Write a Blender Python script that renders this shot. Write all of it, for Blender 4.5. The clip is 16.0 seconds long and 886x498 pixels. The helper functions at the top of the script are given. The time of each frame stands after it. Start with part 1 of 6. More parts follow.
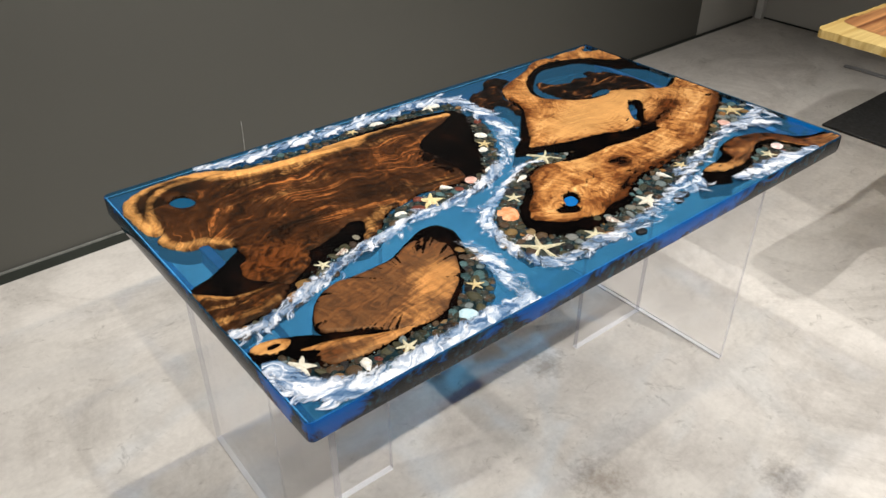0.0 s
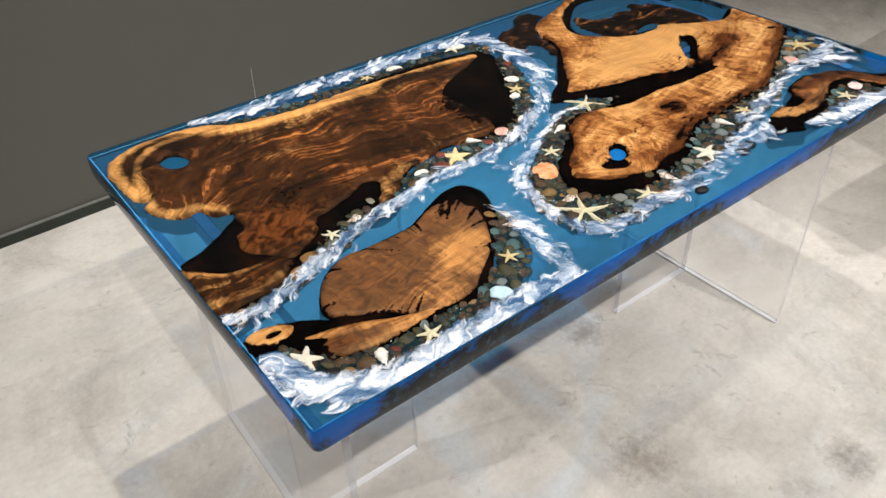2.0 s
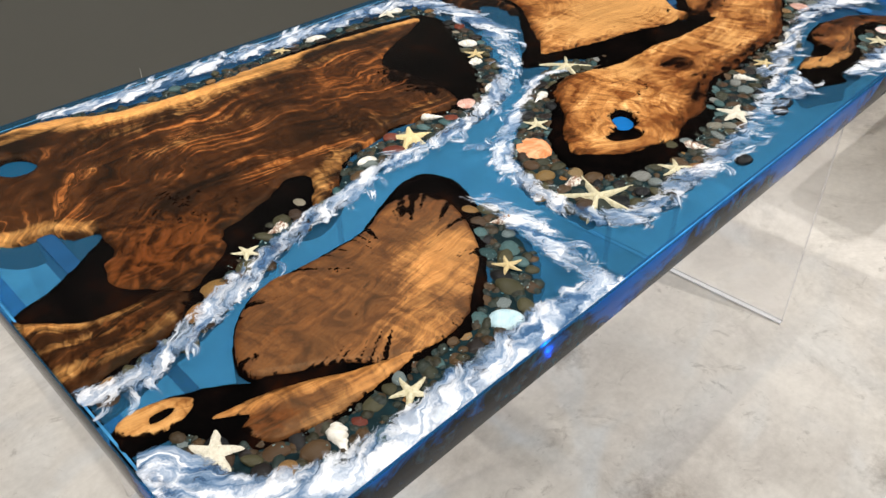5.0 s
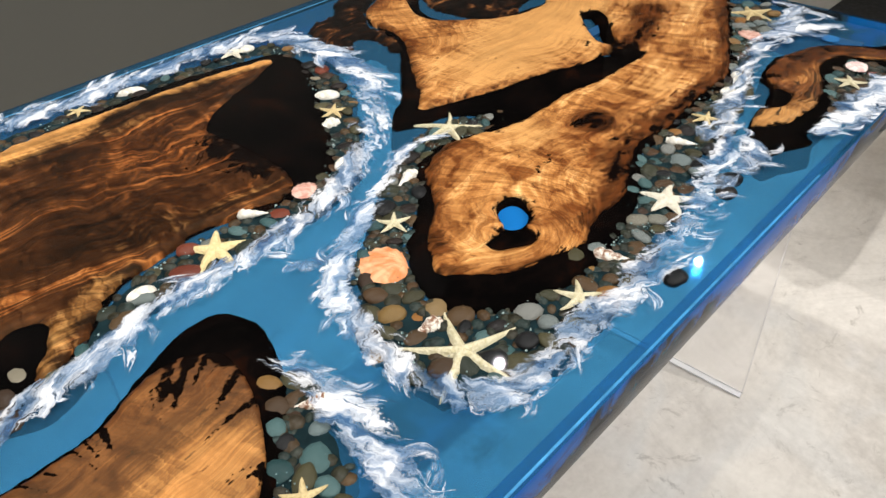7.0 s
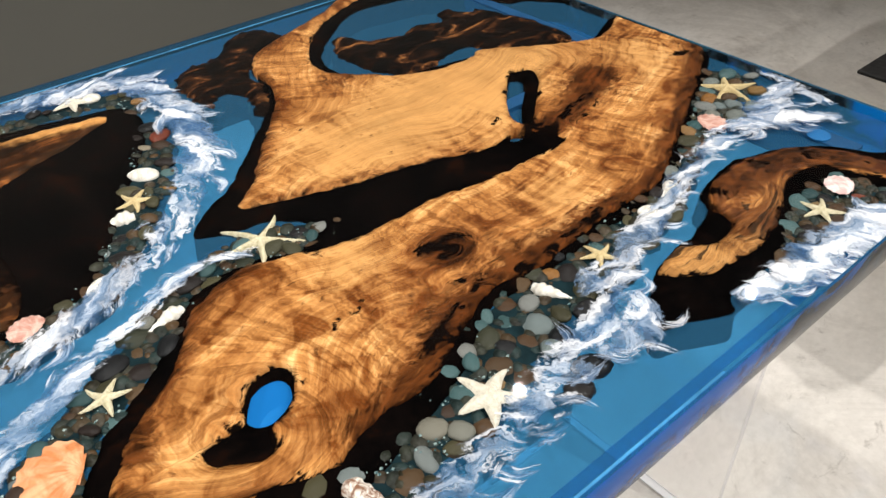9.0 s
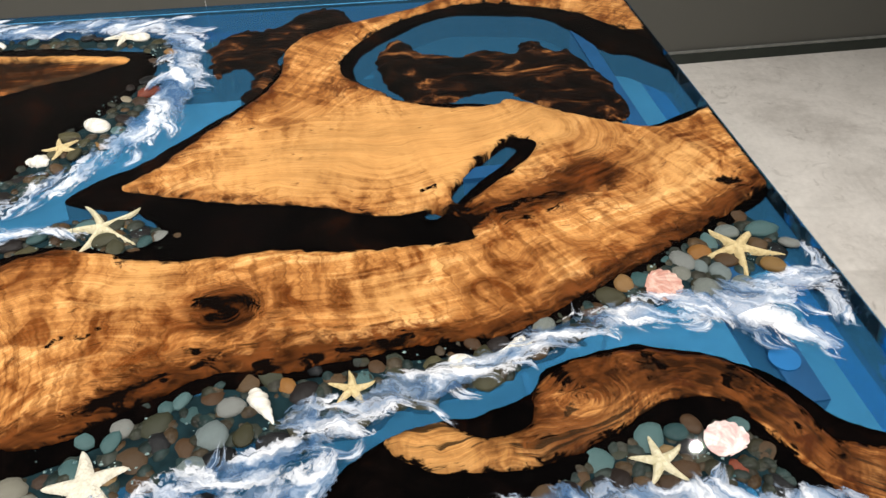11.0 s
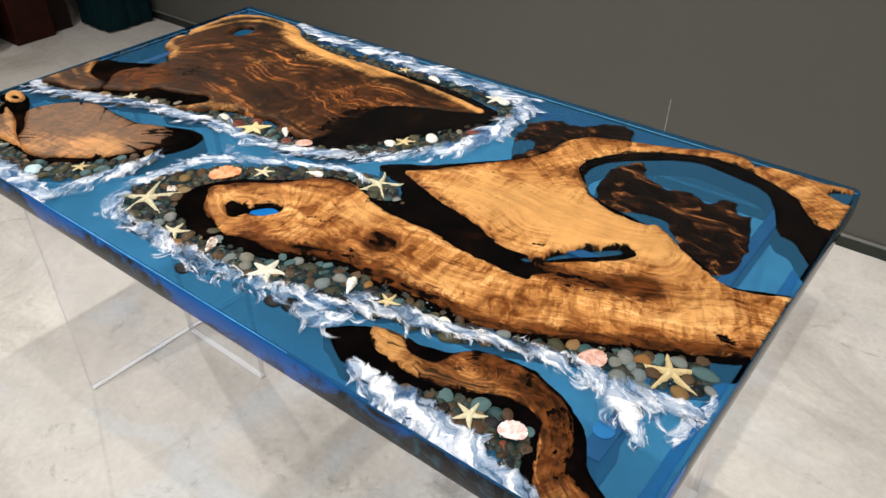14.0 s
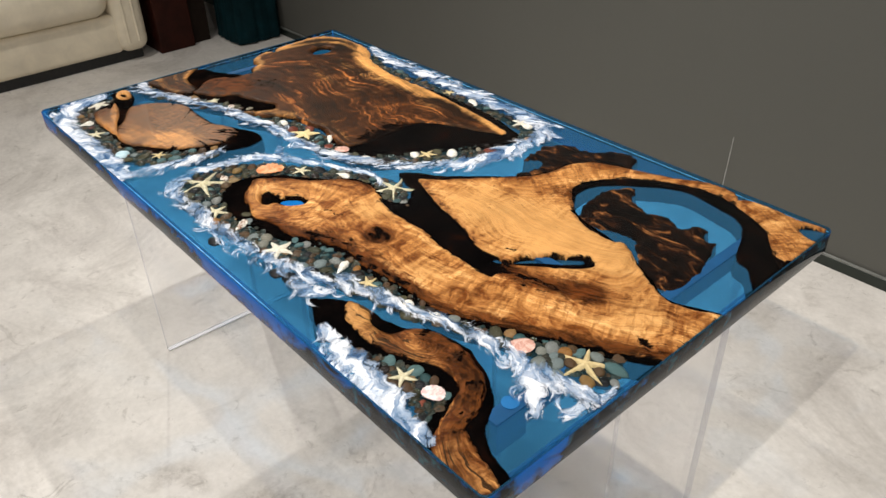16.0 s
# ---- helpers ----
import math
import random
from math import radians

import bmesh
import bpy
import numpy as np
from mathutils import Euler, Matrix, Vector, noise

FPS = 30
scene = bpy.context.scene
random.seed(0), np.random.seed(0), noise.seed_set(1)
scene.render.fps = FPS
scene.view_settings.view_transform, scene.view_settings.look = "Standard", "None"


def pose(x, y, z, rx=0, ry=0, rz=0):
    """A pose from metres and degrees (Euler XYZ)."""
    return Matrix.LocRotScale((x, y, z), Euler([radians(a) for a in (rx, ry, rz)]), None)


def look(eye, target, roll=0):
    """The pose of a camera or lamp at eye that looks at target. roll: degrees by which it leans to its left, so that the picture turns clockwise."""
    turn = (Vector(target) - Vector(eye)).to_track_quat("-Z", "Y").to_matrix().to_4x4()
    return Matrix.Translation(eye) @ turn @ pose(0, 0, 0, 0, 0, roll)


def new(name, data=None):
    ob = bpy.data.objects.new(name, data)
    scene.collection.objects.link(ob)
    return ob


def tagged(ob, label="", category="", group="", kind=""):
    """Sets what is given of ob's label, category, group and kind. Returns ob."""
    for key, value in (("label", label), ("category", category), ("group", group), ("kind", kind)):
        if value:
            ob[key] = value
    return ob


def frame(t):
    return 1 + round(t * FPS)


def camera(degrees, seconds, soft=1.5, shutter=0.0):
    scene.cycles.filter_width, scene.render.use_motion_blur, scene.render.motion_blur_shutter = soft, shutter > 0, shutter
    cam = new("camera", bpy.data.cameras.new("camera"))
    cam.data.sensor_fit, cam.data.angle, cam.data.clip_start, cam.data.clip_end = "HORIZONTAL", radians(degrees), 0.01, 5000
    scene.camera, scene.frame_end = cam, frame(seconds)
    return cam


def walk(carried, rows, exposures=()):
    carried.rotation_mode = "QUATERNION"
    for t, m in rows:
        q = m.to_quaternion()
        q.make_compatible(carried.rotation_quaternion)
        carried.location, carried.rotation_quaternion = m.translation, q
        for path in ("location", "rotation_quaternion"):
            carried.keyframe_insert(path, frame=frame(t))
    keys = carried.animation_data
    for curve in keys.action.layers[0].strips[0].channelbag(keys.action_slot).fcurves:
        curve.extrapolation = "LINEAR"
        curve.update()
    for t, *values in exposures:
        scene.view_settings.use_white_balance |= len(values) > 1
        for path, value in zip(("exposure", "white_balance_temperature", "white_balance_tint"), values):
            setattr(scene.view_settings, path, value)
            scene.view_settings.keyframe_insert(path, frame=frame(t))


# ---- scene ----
cam = camera(59.3, 16.0)
PATH = [
    (0, (-0.343, -0.726, 1.579), (0.705, 0.561, 0.462), 0.1),
    (0.5, (-0.334, -0.7, 1.574), (0.705, 0.581, 0.441), -0.2),
    (1, (-0.336, -0.66, 1.558), (0.71, 0.59, 0.398), -0.6),
    (1.5, (-0.279, -0.616, 1.528), (0.726, 0.606, 0.304), -1.4),
    (2, (-0.227, -0.581, 1.493), (0.715, 0.685, 0.263), -2.0),
    (2.5, (-0.193, -0.522, 1.442), (0.709, 0.739, 0.179), -3.0),
    (3, (-0.189, -0.472, 1.393), (0.788, 0.775, 0.172), -1.2),
    (3.2, (-0.183, -0.454, 1.37), (0.79, 0.784, 0.135), -1.0),
    (5.3, (-0.058, -0.292, 1.249), (1.088, 0.838, 0.061), -1.5),
    (5.5, (-0.031, -0.273, 1.24), (1.133, 0.836, 0.052), -1.3),
    (6, (0.076, -0.22, 1.208), (1.239, 0.868, -0.003), -1.2),
    (6.5, (0.173, -0.203, 1.2), (1.322, 0.892, -0.017), -1.4),
    (7, (0.248, -0.185, 1.2), (1.4, 0.909, -0.014), -1.8),
    (7.5, (0.333, -0.155, 1.189), (1.49, 0.935, -0.025), -1.5),
    (8, (0.445, -0.133, 1.174), (1.543, 0.961, -0.09), -1.2),
    (8.5, (0.519, -0.132, 1.178), (1.596, 0.995, -0.075), -1.8),
    (9, (0.628, -0.168, 1.186), (1.62, 1.04, -0.061), -1.6),
    (9.5, (0.739, -0.208, 1.185), (1.6, 1.075, -0.086), 0.4),
    (10, (0.828, -0.212, 1.172), (1.521, 1.127, -0.141), 0.7),
    (10.2, (0.882, -0.206, 1.175), (1.498, 1.159, -0.151), 0.7),
    (12.3, (1.296, -0.332, 1.31), (0.877, 1.134, 0.016), 0.1),
    (12.5, (1.319, -0.368, 1.323), (0.812, 1.102, 0.065), 0.1),
    (13, (1.381, -0.425, 1.361), (0.764, 1.016, 0.118), -0.3),
    (13.5, (1.496, -0.434, 1.394), (0.694, 0.953, 0.196), 0.6),
    (14, (1.634, -0.436, 1.419), (0.634, 0.842, 0.25), -0.3),
    (14.5, (1.707, -0.455, 1.437), (0.589, 0.758, 0.305), -0.7),
    (15, (1.783, -0.449, 1.457), (0.593, 0.726, 0.36), -0.4),
    (15.5, (1.855, -0.439, 1.466), (0.63, 0.678, 0.347), -0.7),
    (16, (1.916, -0.409, 1.487), (0.661, 0.676, 0.371), -1.3),
]
walk(cam, [(t, look(eye, target, roll)) for t, eye, target, roll in PATH])

# ---- light ----
world = bpy.data.worlds.new("room_world")
scene.world = world
world.use_nodes = True
world.node_tree.nodes["Background"].inputs[0].default_value = (0.9, 0.95, 1.0, 1)
world.node_tree.nodes["Background"].inputs[1].default_value = 0.05
CEILING = 3.4
# ceiling spots and added fill: place, power, where each one is aimed, and the width of its beam
SPOTS_AND_FILLS = [(2.60, 1.65, 22, (1.3, 0.9)), (4.12, 1.28, 24, (2.95, 0.1), 60), (0.68, 1.10, 40, (0.6, 0.9)), (0.72, -0.22, 20, (0.6, 0.6)), (1.79, -1.75, 60, (1.0, 0.5)),
              # x -1.1 and -1.9 are added fill, x -1.2 is added to brighten the sofa
              (-2.5, 1.33, 38, (0.1, 0.5), 68), (4.2, -0.9, 54, (2.0, -0.1)), (-1.1, -1.2, 9, (0.2, 0.5)), (-0.35, -1.75, 46, (0.4, 0.4)), (-1.9, -3.2, 8, (-0.4, -0.5)), (-1.2, -0.2, 34, (-2.75, 0.1))]
for x, y, power, aim, *cone in SPOTS_AND_FILLS:
    spot = bpy.data.lights.new("spot_or_fill", "AREA")
    spot.shape, spot.size, spot.energy, spot.color, spot.spread = "DISK", 0.045, power * 0.25, (1.0, 0.965, 0.915), radians(cone[0] if cone else 86)
    new("spot_or_fill", spot).matrix_world = look((x, y, CEILING - 0.03), (*aim, 0.5))
scene.view_settings.exposure = 0.0


# ---- small helpers ----
class Mat:
    """A node material, built step by step."""

    def __init__(self, name):
        self.m = bpy.data.materials.new(name)
        self.m.use_nodes = True
        self.t = self.m.node_tree
        self.t.nodes.clear()
        self.out = self.t.nodes.new("ShaderNodeOutputMaterial")

    def n(self, kind, ins=None, **props):
        node = self.t.nodes.new("ShaderNode" + kind)
        for k, v in props.items():
            setattr_safe(node, k, v)
        for k, v in (ins or {}).items():
            self.put(node.inputs[k], v)
        return node

    def put(self, socket, v):
        if isinstance(v, bpy.types.NodeSocket):
            self.t.links.new(v, socket)
        elif isinstance(v, (tuple, list)) and len(v) == 3 and socket.type == "RGBA":
            socket.default_value = (*v, 1)
        else:
            socket.default_value = v

    def noise(self, vec, scale, detail=4, rough=0.55, warp=0.0):
        return self.n("TexNoise", {"Vector": vec, "Scale": scale, "Detail": detail, "Roughness": rough, "Distortion": warp}).outputs[0]

    def math(self, op, a, b=0.0, c=0.0, clamp=False):
        return self.n("Math", {0: a, 1: b, 2: c}, operation=op, use_clamp=clamp).outputs[0]

    def ramp(self, fac, *stops):
        node = self.n("ValToRGB", {0: fac})
        e = node.color_ramp.elements
        while len(e) < len(stops):
            e.new(0.5)
        for slot, (p, c) in zip(e, stops):
            slot.position = p
            slot.color = (*c, 1) if isinstance(c, (tuple, list)) else (c, c, c, 1)
        return node.outputs[0]

    def mix(self, fac, a, b, blend="MIX"):
        node = self.n("Mix", {0: fac, 6: a, 7: b}, data_type="RGBA", blend_type=blend)
        return node.outputs[2]

    def attr(self, name, what=2):
        return self.n("Attribute", attribute_name=name).outputs[what]

    def coords(self, what="Object"):
        return self.n("TexCoord").outputs[what]

    def scaled(self, vec, x, y, z):
        return self.n("Mapping", {"Vector": vec, "Scale": (x, y, z)}).outputs[0]

    def bump(self, height, strength, distance=0.01):
        return self.n("Bump", {"Height": height, "Strength": strength, "Distance": distance}).outputs[0]

    def skin(self, least=0.013, most=0.8):
        """The share of light that a clear polished skin mirrors, the same from either side."""
        facing = self.n("LayerWeight", {"Blend": 0.5}).outputs["Facing"]
        return self.math("MULTIPLY_ADD", self.math("POWER", facing, 5.0), most, least)

    def principled(self, **ins):
        node = self.n("BsdfPrincipled", {k.replace("_", " "): v for k, v in ins.items()})
        return node.outputs[0]

    def done(self, shader):
        self.t.links.new(shader, self.out.inputs[0])
        return self.m


def setattr_safe(node, k, v):
    if k == "operation":
        node.operation = v
    elif k == "use_clamp":
        node.use_clamp = v
    elif k == "data_type":
        node.data_type = v
    elif k == "blend_type":
        node.blend_type = v
    elif k == "attribute_name":
        node.attribute_name = v
    elif k == "feature":
        node.feature = v


def base_of(ob):
    return (base_of(ob.parent) @ ob.matrix_parent_inverse if ob.parent else Matrix()) @ ob.matrix_basis


def mesh_of(bm, name, materials, smooth=True):
    me = bpy.data.meshes.new(name)
    bm.normal_update()
    bm.to_mesh(me)
    bm.free()
    for m in materials if isinstance(materials, (list, tuple)) else [materials]:
        me.materials.append(m)
    if smooth:
        me.shade_smooth()
    return me


def hang(ob, parent):
    """Make ob a part of parent without moving it."""
    ob.parent = parent
    ob.matrix_parent_inverse = base_of(parent).inverted()
    return ob


def part(name, bm, material, parent, label="", smooth=False):
    ob = new(name, mesh_of(bm, name, material, smooth) if isinstance(bm, bmesh.types.BMesh) else bm)
    if parent is not None:
        hang(ob, parent)
    return tagged(ob, label) if label else ob


def thing(name, x, y, z, label, category, group=""):
    ob = new(name)
    ob.matrix_basis = pose(x, y, z)
    ob.empty_display_size = 0.1
    return tagged(ob, label, category, group)


def box(x0, y0, z0, x1, y1, z1, bevel=0.0, segments=2):
    bm = bmesh.new()
    bmesh.ops.create_cube(bm, size=1)
    for v in bm.verts:
        v.co = Vector((x0 + (v.co.x + 0.5) * (x1 - x0), y0 + (v.co.y + 0.5) * (y1 - y0), z0 + (v.co.z + 0.5) * (z1 - z0)))
    if bevel:
        bmesh.ops.bevel(bm, geom=bm.edges[:], offset=bevel, segments=segments, profile=0.5, affect="EDGES")
    return bm


def closed_curve(points, step=0.004, rough=0.0, seed=0):
    """A smooth closed line through control points, with a natural unevenness."""
    p = np.array(points, float)
    n, out = len(p), []
    for i in range(n):
        a, b, c, d = p[i - 1], p[i], p[(i + 1) % n], p[(i + 2) % n]
        k = max(2, int(np.linalg.norm(c - b) / step))
        for j in range(k):
            t = j / k
            out.append(0.5 * (2 * b + (c - a) * t + (2 * a - 5 * b + 4 * c - d) * t * t + (3 * b - a - 3 * c + d) * t ** 3))
    out = np.array(out)
    if rough:
        for i, q in enumerate(out):
            w = noise.noise_vector((q[0] * 60, q[1] * 60, seed)) + 0.6 * noise.noise_vector((q[0] * 160, q[1] * 160, seed + 5))
            out[i] += rough * np.array(w[:2])
    return out


def open_curve(points, step=0.004):
    p = np.array(points, float)
    p = np.vstack([2 * p[0] - p[1], p, 2 * p[-1] - p[-2]])
    out = []
    for i in range(1, len(p) - 2):
        a, b, c, d = p[i - 1], p[i], p[i + 1], p[i + 2]
        k = max(2, int(np.linalg.norm(c - b) / step))
        for j in range(k):
            t = j / k
            out.append(0.5 * (2 * b + (c - a) * t + (2 * a - 5 * b + 4 * c - d) * t * t + (3 * b - a - 3 * c + d) * t ** 3))
    out.append(p[-2])
    return np.array(out)


def inside(pts, loop):
    x, y = pts[:, 0], pts[:, 1]
    hit = np.zeros(len(pts), bool)
    for (x0, y0), (x1, y1) in zip(loop, np.roll(loop, -1, 0)):
        cross = (y0 > y) != (y1 > y)
        hit ^= cross & (x < (x1 - x0) * (y - y0) / ((y1 - y0) or 1e-12) + x0)
    return hit


def distance(pts, loops):
    """The distance of each point to the nearest of the lines."""
    line = np.vstack(loops)
    return np.sqrt(np.concatenate([((q[:, None] - line[None]) ** 2).sum(-1).min(1) for q in np.array_split(pts, max(1, len(pts) // 2000))]))


def clip_to_table(loop, edge=0.0015):
    loop = loop.copy()
    loop[:, 0] = np.clip(loop[:, 0], edge, LENGTH - edge)
    loop[:, 1] = np.clip(loop[:, 1], edge, WIDTH - edge)
    keep = np.linalg.norm(loop - np.roll(loop, 1, 0), axis=1) > 0.0006
    return loop[keep]


def sheet(loops, grid):
    """Triangles that fill the first loop less the others: points, triangles, lists of the rims' indices."""
    from mathutils.geometry import delaunay_2d_cdt
    pts, edges, n = [], [], 0
    for loop in loops:
        pts += [Vector(p) for p in loop]
        edges += [(n + i, n + (i + 1) % len(loop)) for i in range(len(loop))]
        n += len(loop)
    lo, hi = loops[0].min(0), loops[0].max(0)
    gx, gy = np.meshgrid(np.arange(lo[0], hi[0], grid), np.arange(lo[1], hi[1], grid * 0.87))
    gx[1::2] += grid / 2
    g = np.stack([gx.ravel(), gy.ravel()], 1)
    g += np.random.uniform(-0.2, 0.2, g.shape) * grid
    ok = inside(g, loops[0])
    for loop in loops[1:]:
        ok &= ~inside(g, loop)
    g = g[ok]
    g = g[distance(g, loops) > grid * 0.45]
    pts += [Vector(p) for p in g]
    vs, _, fs, ov, _, _ = delaunay_2d_cdt(pts, edges, [], 0, 1e-7)
    co = np.array([tuple(v) for v in vs])
    tri = np.array([f for f in fs if len(f) == 3])
    mid = co[tri].mean(1)
    ok = inside(mid, loops[0])
    for loop in loops[1:]:
        ok &= ~inside(mid, loop)
    return co, tri[ok]


def rim_edges(tri):
    count = {}
    for a, b, c in tri:
        for e in ((a, b), (b, c), (c, a)):
            count[e] = 1
    return [(a, b) for a, b in count if (b, a) not in count]


def slab_mesh(name, loops, top, bottom, material, grid=0.007, roll=0.004, lip=0.01, flare=0.0, attributes=None, lift=None):
    """A slab with the outline of the first loop and holes of the rest; its rim rolls off over lip by roll and flares out downwards."""
    co, tri = sheet(loops, grid)
    d = distance(co, loops)
    z = top - roll * np.clip(1 - d / lip, 0, 1) ** 2
    if lift is not None:
        z += lift(co, d)
    verts = [(x, y, h) for (x, y), h in zip(co, z)]
    faces = [tuple(int(i) for i in f) for f in tri]
    rim, low = rim_edges(tri), {}
    normal = {}
    for a, b in rim:
        e = co[b] - co[a]
        for i in (a, b):
            normal[i] = normal.get(i, 0) + np.array([e[1], -e[0]])
    for i, v in normal.items():
        v = v / (np.linalg.norm(v) or 1)
        low[i] = []
        for s in (0.5, 1.0):
            q = co[i] + v * flare * s
            q = np.clip(q, (0.0015, 0.0015), (LENGTH - 0.0015, WIDTH - 0.0015))
            verts.append((q[0], q[1], z[i] + (bottom - z[i]) * s))
            low[i].append(len(verts) - 1)
    for a, b in rim:
        faces.append((int(b), int(a), low[a][0], low[b][0]))
        faces.append((low[b][0], low[a][0], low[a][1], low[b][1]))
    me = bpy.data.meshes.new(name)
    me.from_pydata(verts, [], faces)
    me.materials.append(material)
    for key, f in (attributes or {}).items():
        values = np.zeros((len(verts), 3) if key == "flow" else len(verts))
        values[: len(co)] = f(co, d)
        for i, pair in low.items():
            for j in pair:
                values[j] = 1.0 if key == "burn" else values[i]
        a = me.attributes.new(key, "FLOAT_VECTOR" if key == "flow" else "FLOAT", "POINT")
        a.data.foreach_set("vector" if key == "flow" else "value", values.ravel())
    me.update()
    me.shade_smooth()
    return me


# ---- materials ----
def mat_concrete():
    k = Mat("polished_concrete")
    v = k.coords()
    blotch = k.noise(v, 0.9, 6, 0.6, 0.4)
    cloud = k.noise(v, 4.5, 8, 0.65, 0.2)
    grain = k.noise(v, 60, 4, 0.6)
    c = k.ramp(blotch, (0.36, (0.55, 0.53, 0.505)), (0.50, (0.66, 0.645, 0.615)), (0.64, (0.73, 0.71, 0.68)))
    c = k.mix(0.5, c, k.ramp(cloud, (0.36, (0.52, 0.50, 0.475)), (0.6, (0.75, 0.73, 0.70))), "MIX")
    dirt = k.ramp(k.noise(v, 1.9, 11, 0.74, 0.7), (0.50, 0.0), (0.66, 1.0))
    c = k.mix(k.math("MULTIPLY", dirt, 0.6), c, (0.34, 0.315, 0.29))
    spots = k.ramp(k.noise(v, 2.7, 3, 0.5, 0.2), (0.66, 0.0), (0.74, 1.0))
    c = k.mix(k.math("MULTIPLY", spots, k.ramp(k.noise(v, 26, 8, 0.75), (0.4, 0.1), (0.62, 0.8))), c, (0.24, 0.21, 0.185))
    trowel = k.ramp(k.noise(k.scaled(v, 1.0, 3.0, 1), 3.2, 9, 0.7, 1.8), (0.36, 0.0), (0.48, 1.0))
    c = k.mix(k.math("MULTIPLY", k.math("SUBTRACT", 1.0, trowel), 0.2), c, (0.44, 0.42, 0.395))
    pits = k.ramp(k.noise(v, 11, 10, 0.78, 1.3), (0.575, 0.0), (0.66, 1.0))
    c = k.mix(k.math("MULTIPLY", pits, 0.6), c, (0.30, 0.275, 0.25))
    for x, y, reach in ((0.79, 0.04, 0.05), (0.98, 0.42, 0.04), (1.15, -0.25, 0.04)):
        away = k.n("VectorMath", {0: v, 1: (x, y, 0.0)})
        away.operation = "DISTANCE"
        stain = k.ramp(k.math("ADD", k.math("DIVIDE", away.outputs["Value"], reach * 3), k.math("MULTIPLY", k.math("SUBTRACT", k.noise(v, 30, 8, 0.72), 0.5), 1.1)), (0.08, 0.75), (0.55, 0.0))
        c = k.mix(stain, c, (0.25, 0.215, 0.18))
    c = k.mix(0.12, c, k.ramp(grain, (0.3, 0.2), (0.7, 0.8)))
    c = k.mix(1.0, c, (0.985, 0.955, 0.925), "MULTIPLY")
    rough = k.ramp(cloud, (0.3, 0.42), (0.7, 0.6))
    return k.done(k.principled(Base_Color=c, Roughness=rough, Specular_IOR_Level=0.3, Normal=k.bump(k.math("ADD", cloud, k.math("MULTIPLY", grain, 0.3)), 0.08, 0.01)))


def mat_wall(name, colour, dark):
    k = Mat(name)
    v = k.coords()
    c = k.mix(k.noise(v, 1.3, 5, 0.6), dark, colour)
    c = k.mix(k.math("MULTIPLY", k.ramp(k.noise(v, 7, 8, 0.7), (0.55, 0.0), (0.8, 1.0)), 0.25), c, dark)
    scuff = k.ramp(k.noise(k.scaled(v, 1, 1, 14), 5, 6, 0.7), (0.69, 0.0), (0.76, 1.0))
    c = k.mix(k.math("MULTIPLY", scuff, 0.12), c, (0.4, 0.4, 0.38))
    return k.done(k.principled(Base_Color=c, Roughness=0.62, Normal=k.bump(k.noise(v, 180, 3), 0.05, 0.004)))


def mat_plain(name, colour, rough=0.5, metal=0.0, vary=0.25, scale=25, bump=0.05, coat=0.0, spec=0.5):
    k = Mat(name)
    v = k.coords()
    low = tuple(x * (1 - vary) for x in colour)
    hi = tuple(min(1, x * (1 + vary * 0.6)) for x in colour)
    c = k.ramp(k.noise(v, scale, 6, 0.62, 0.3), (0.3, low), (0.7, hi))
    r = k.ramp(k.noise(v, scale * 2.3, 4), (0.3, rough * 0.85), (0.7, min(1, rough * 1.15)))
    return k.done(k.principled(Base_Color=c, Roughness=r, Metallic=metal, Coat_Weight=coat, Specular_IOR_Level=spec, Normal=k.bump(k.noise(v, scale * 5, 4), bump, 0.004)))


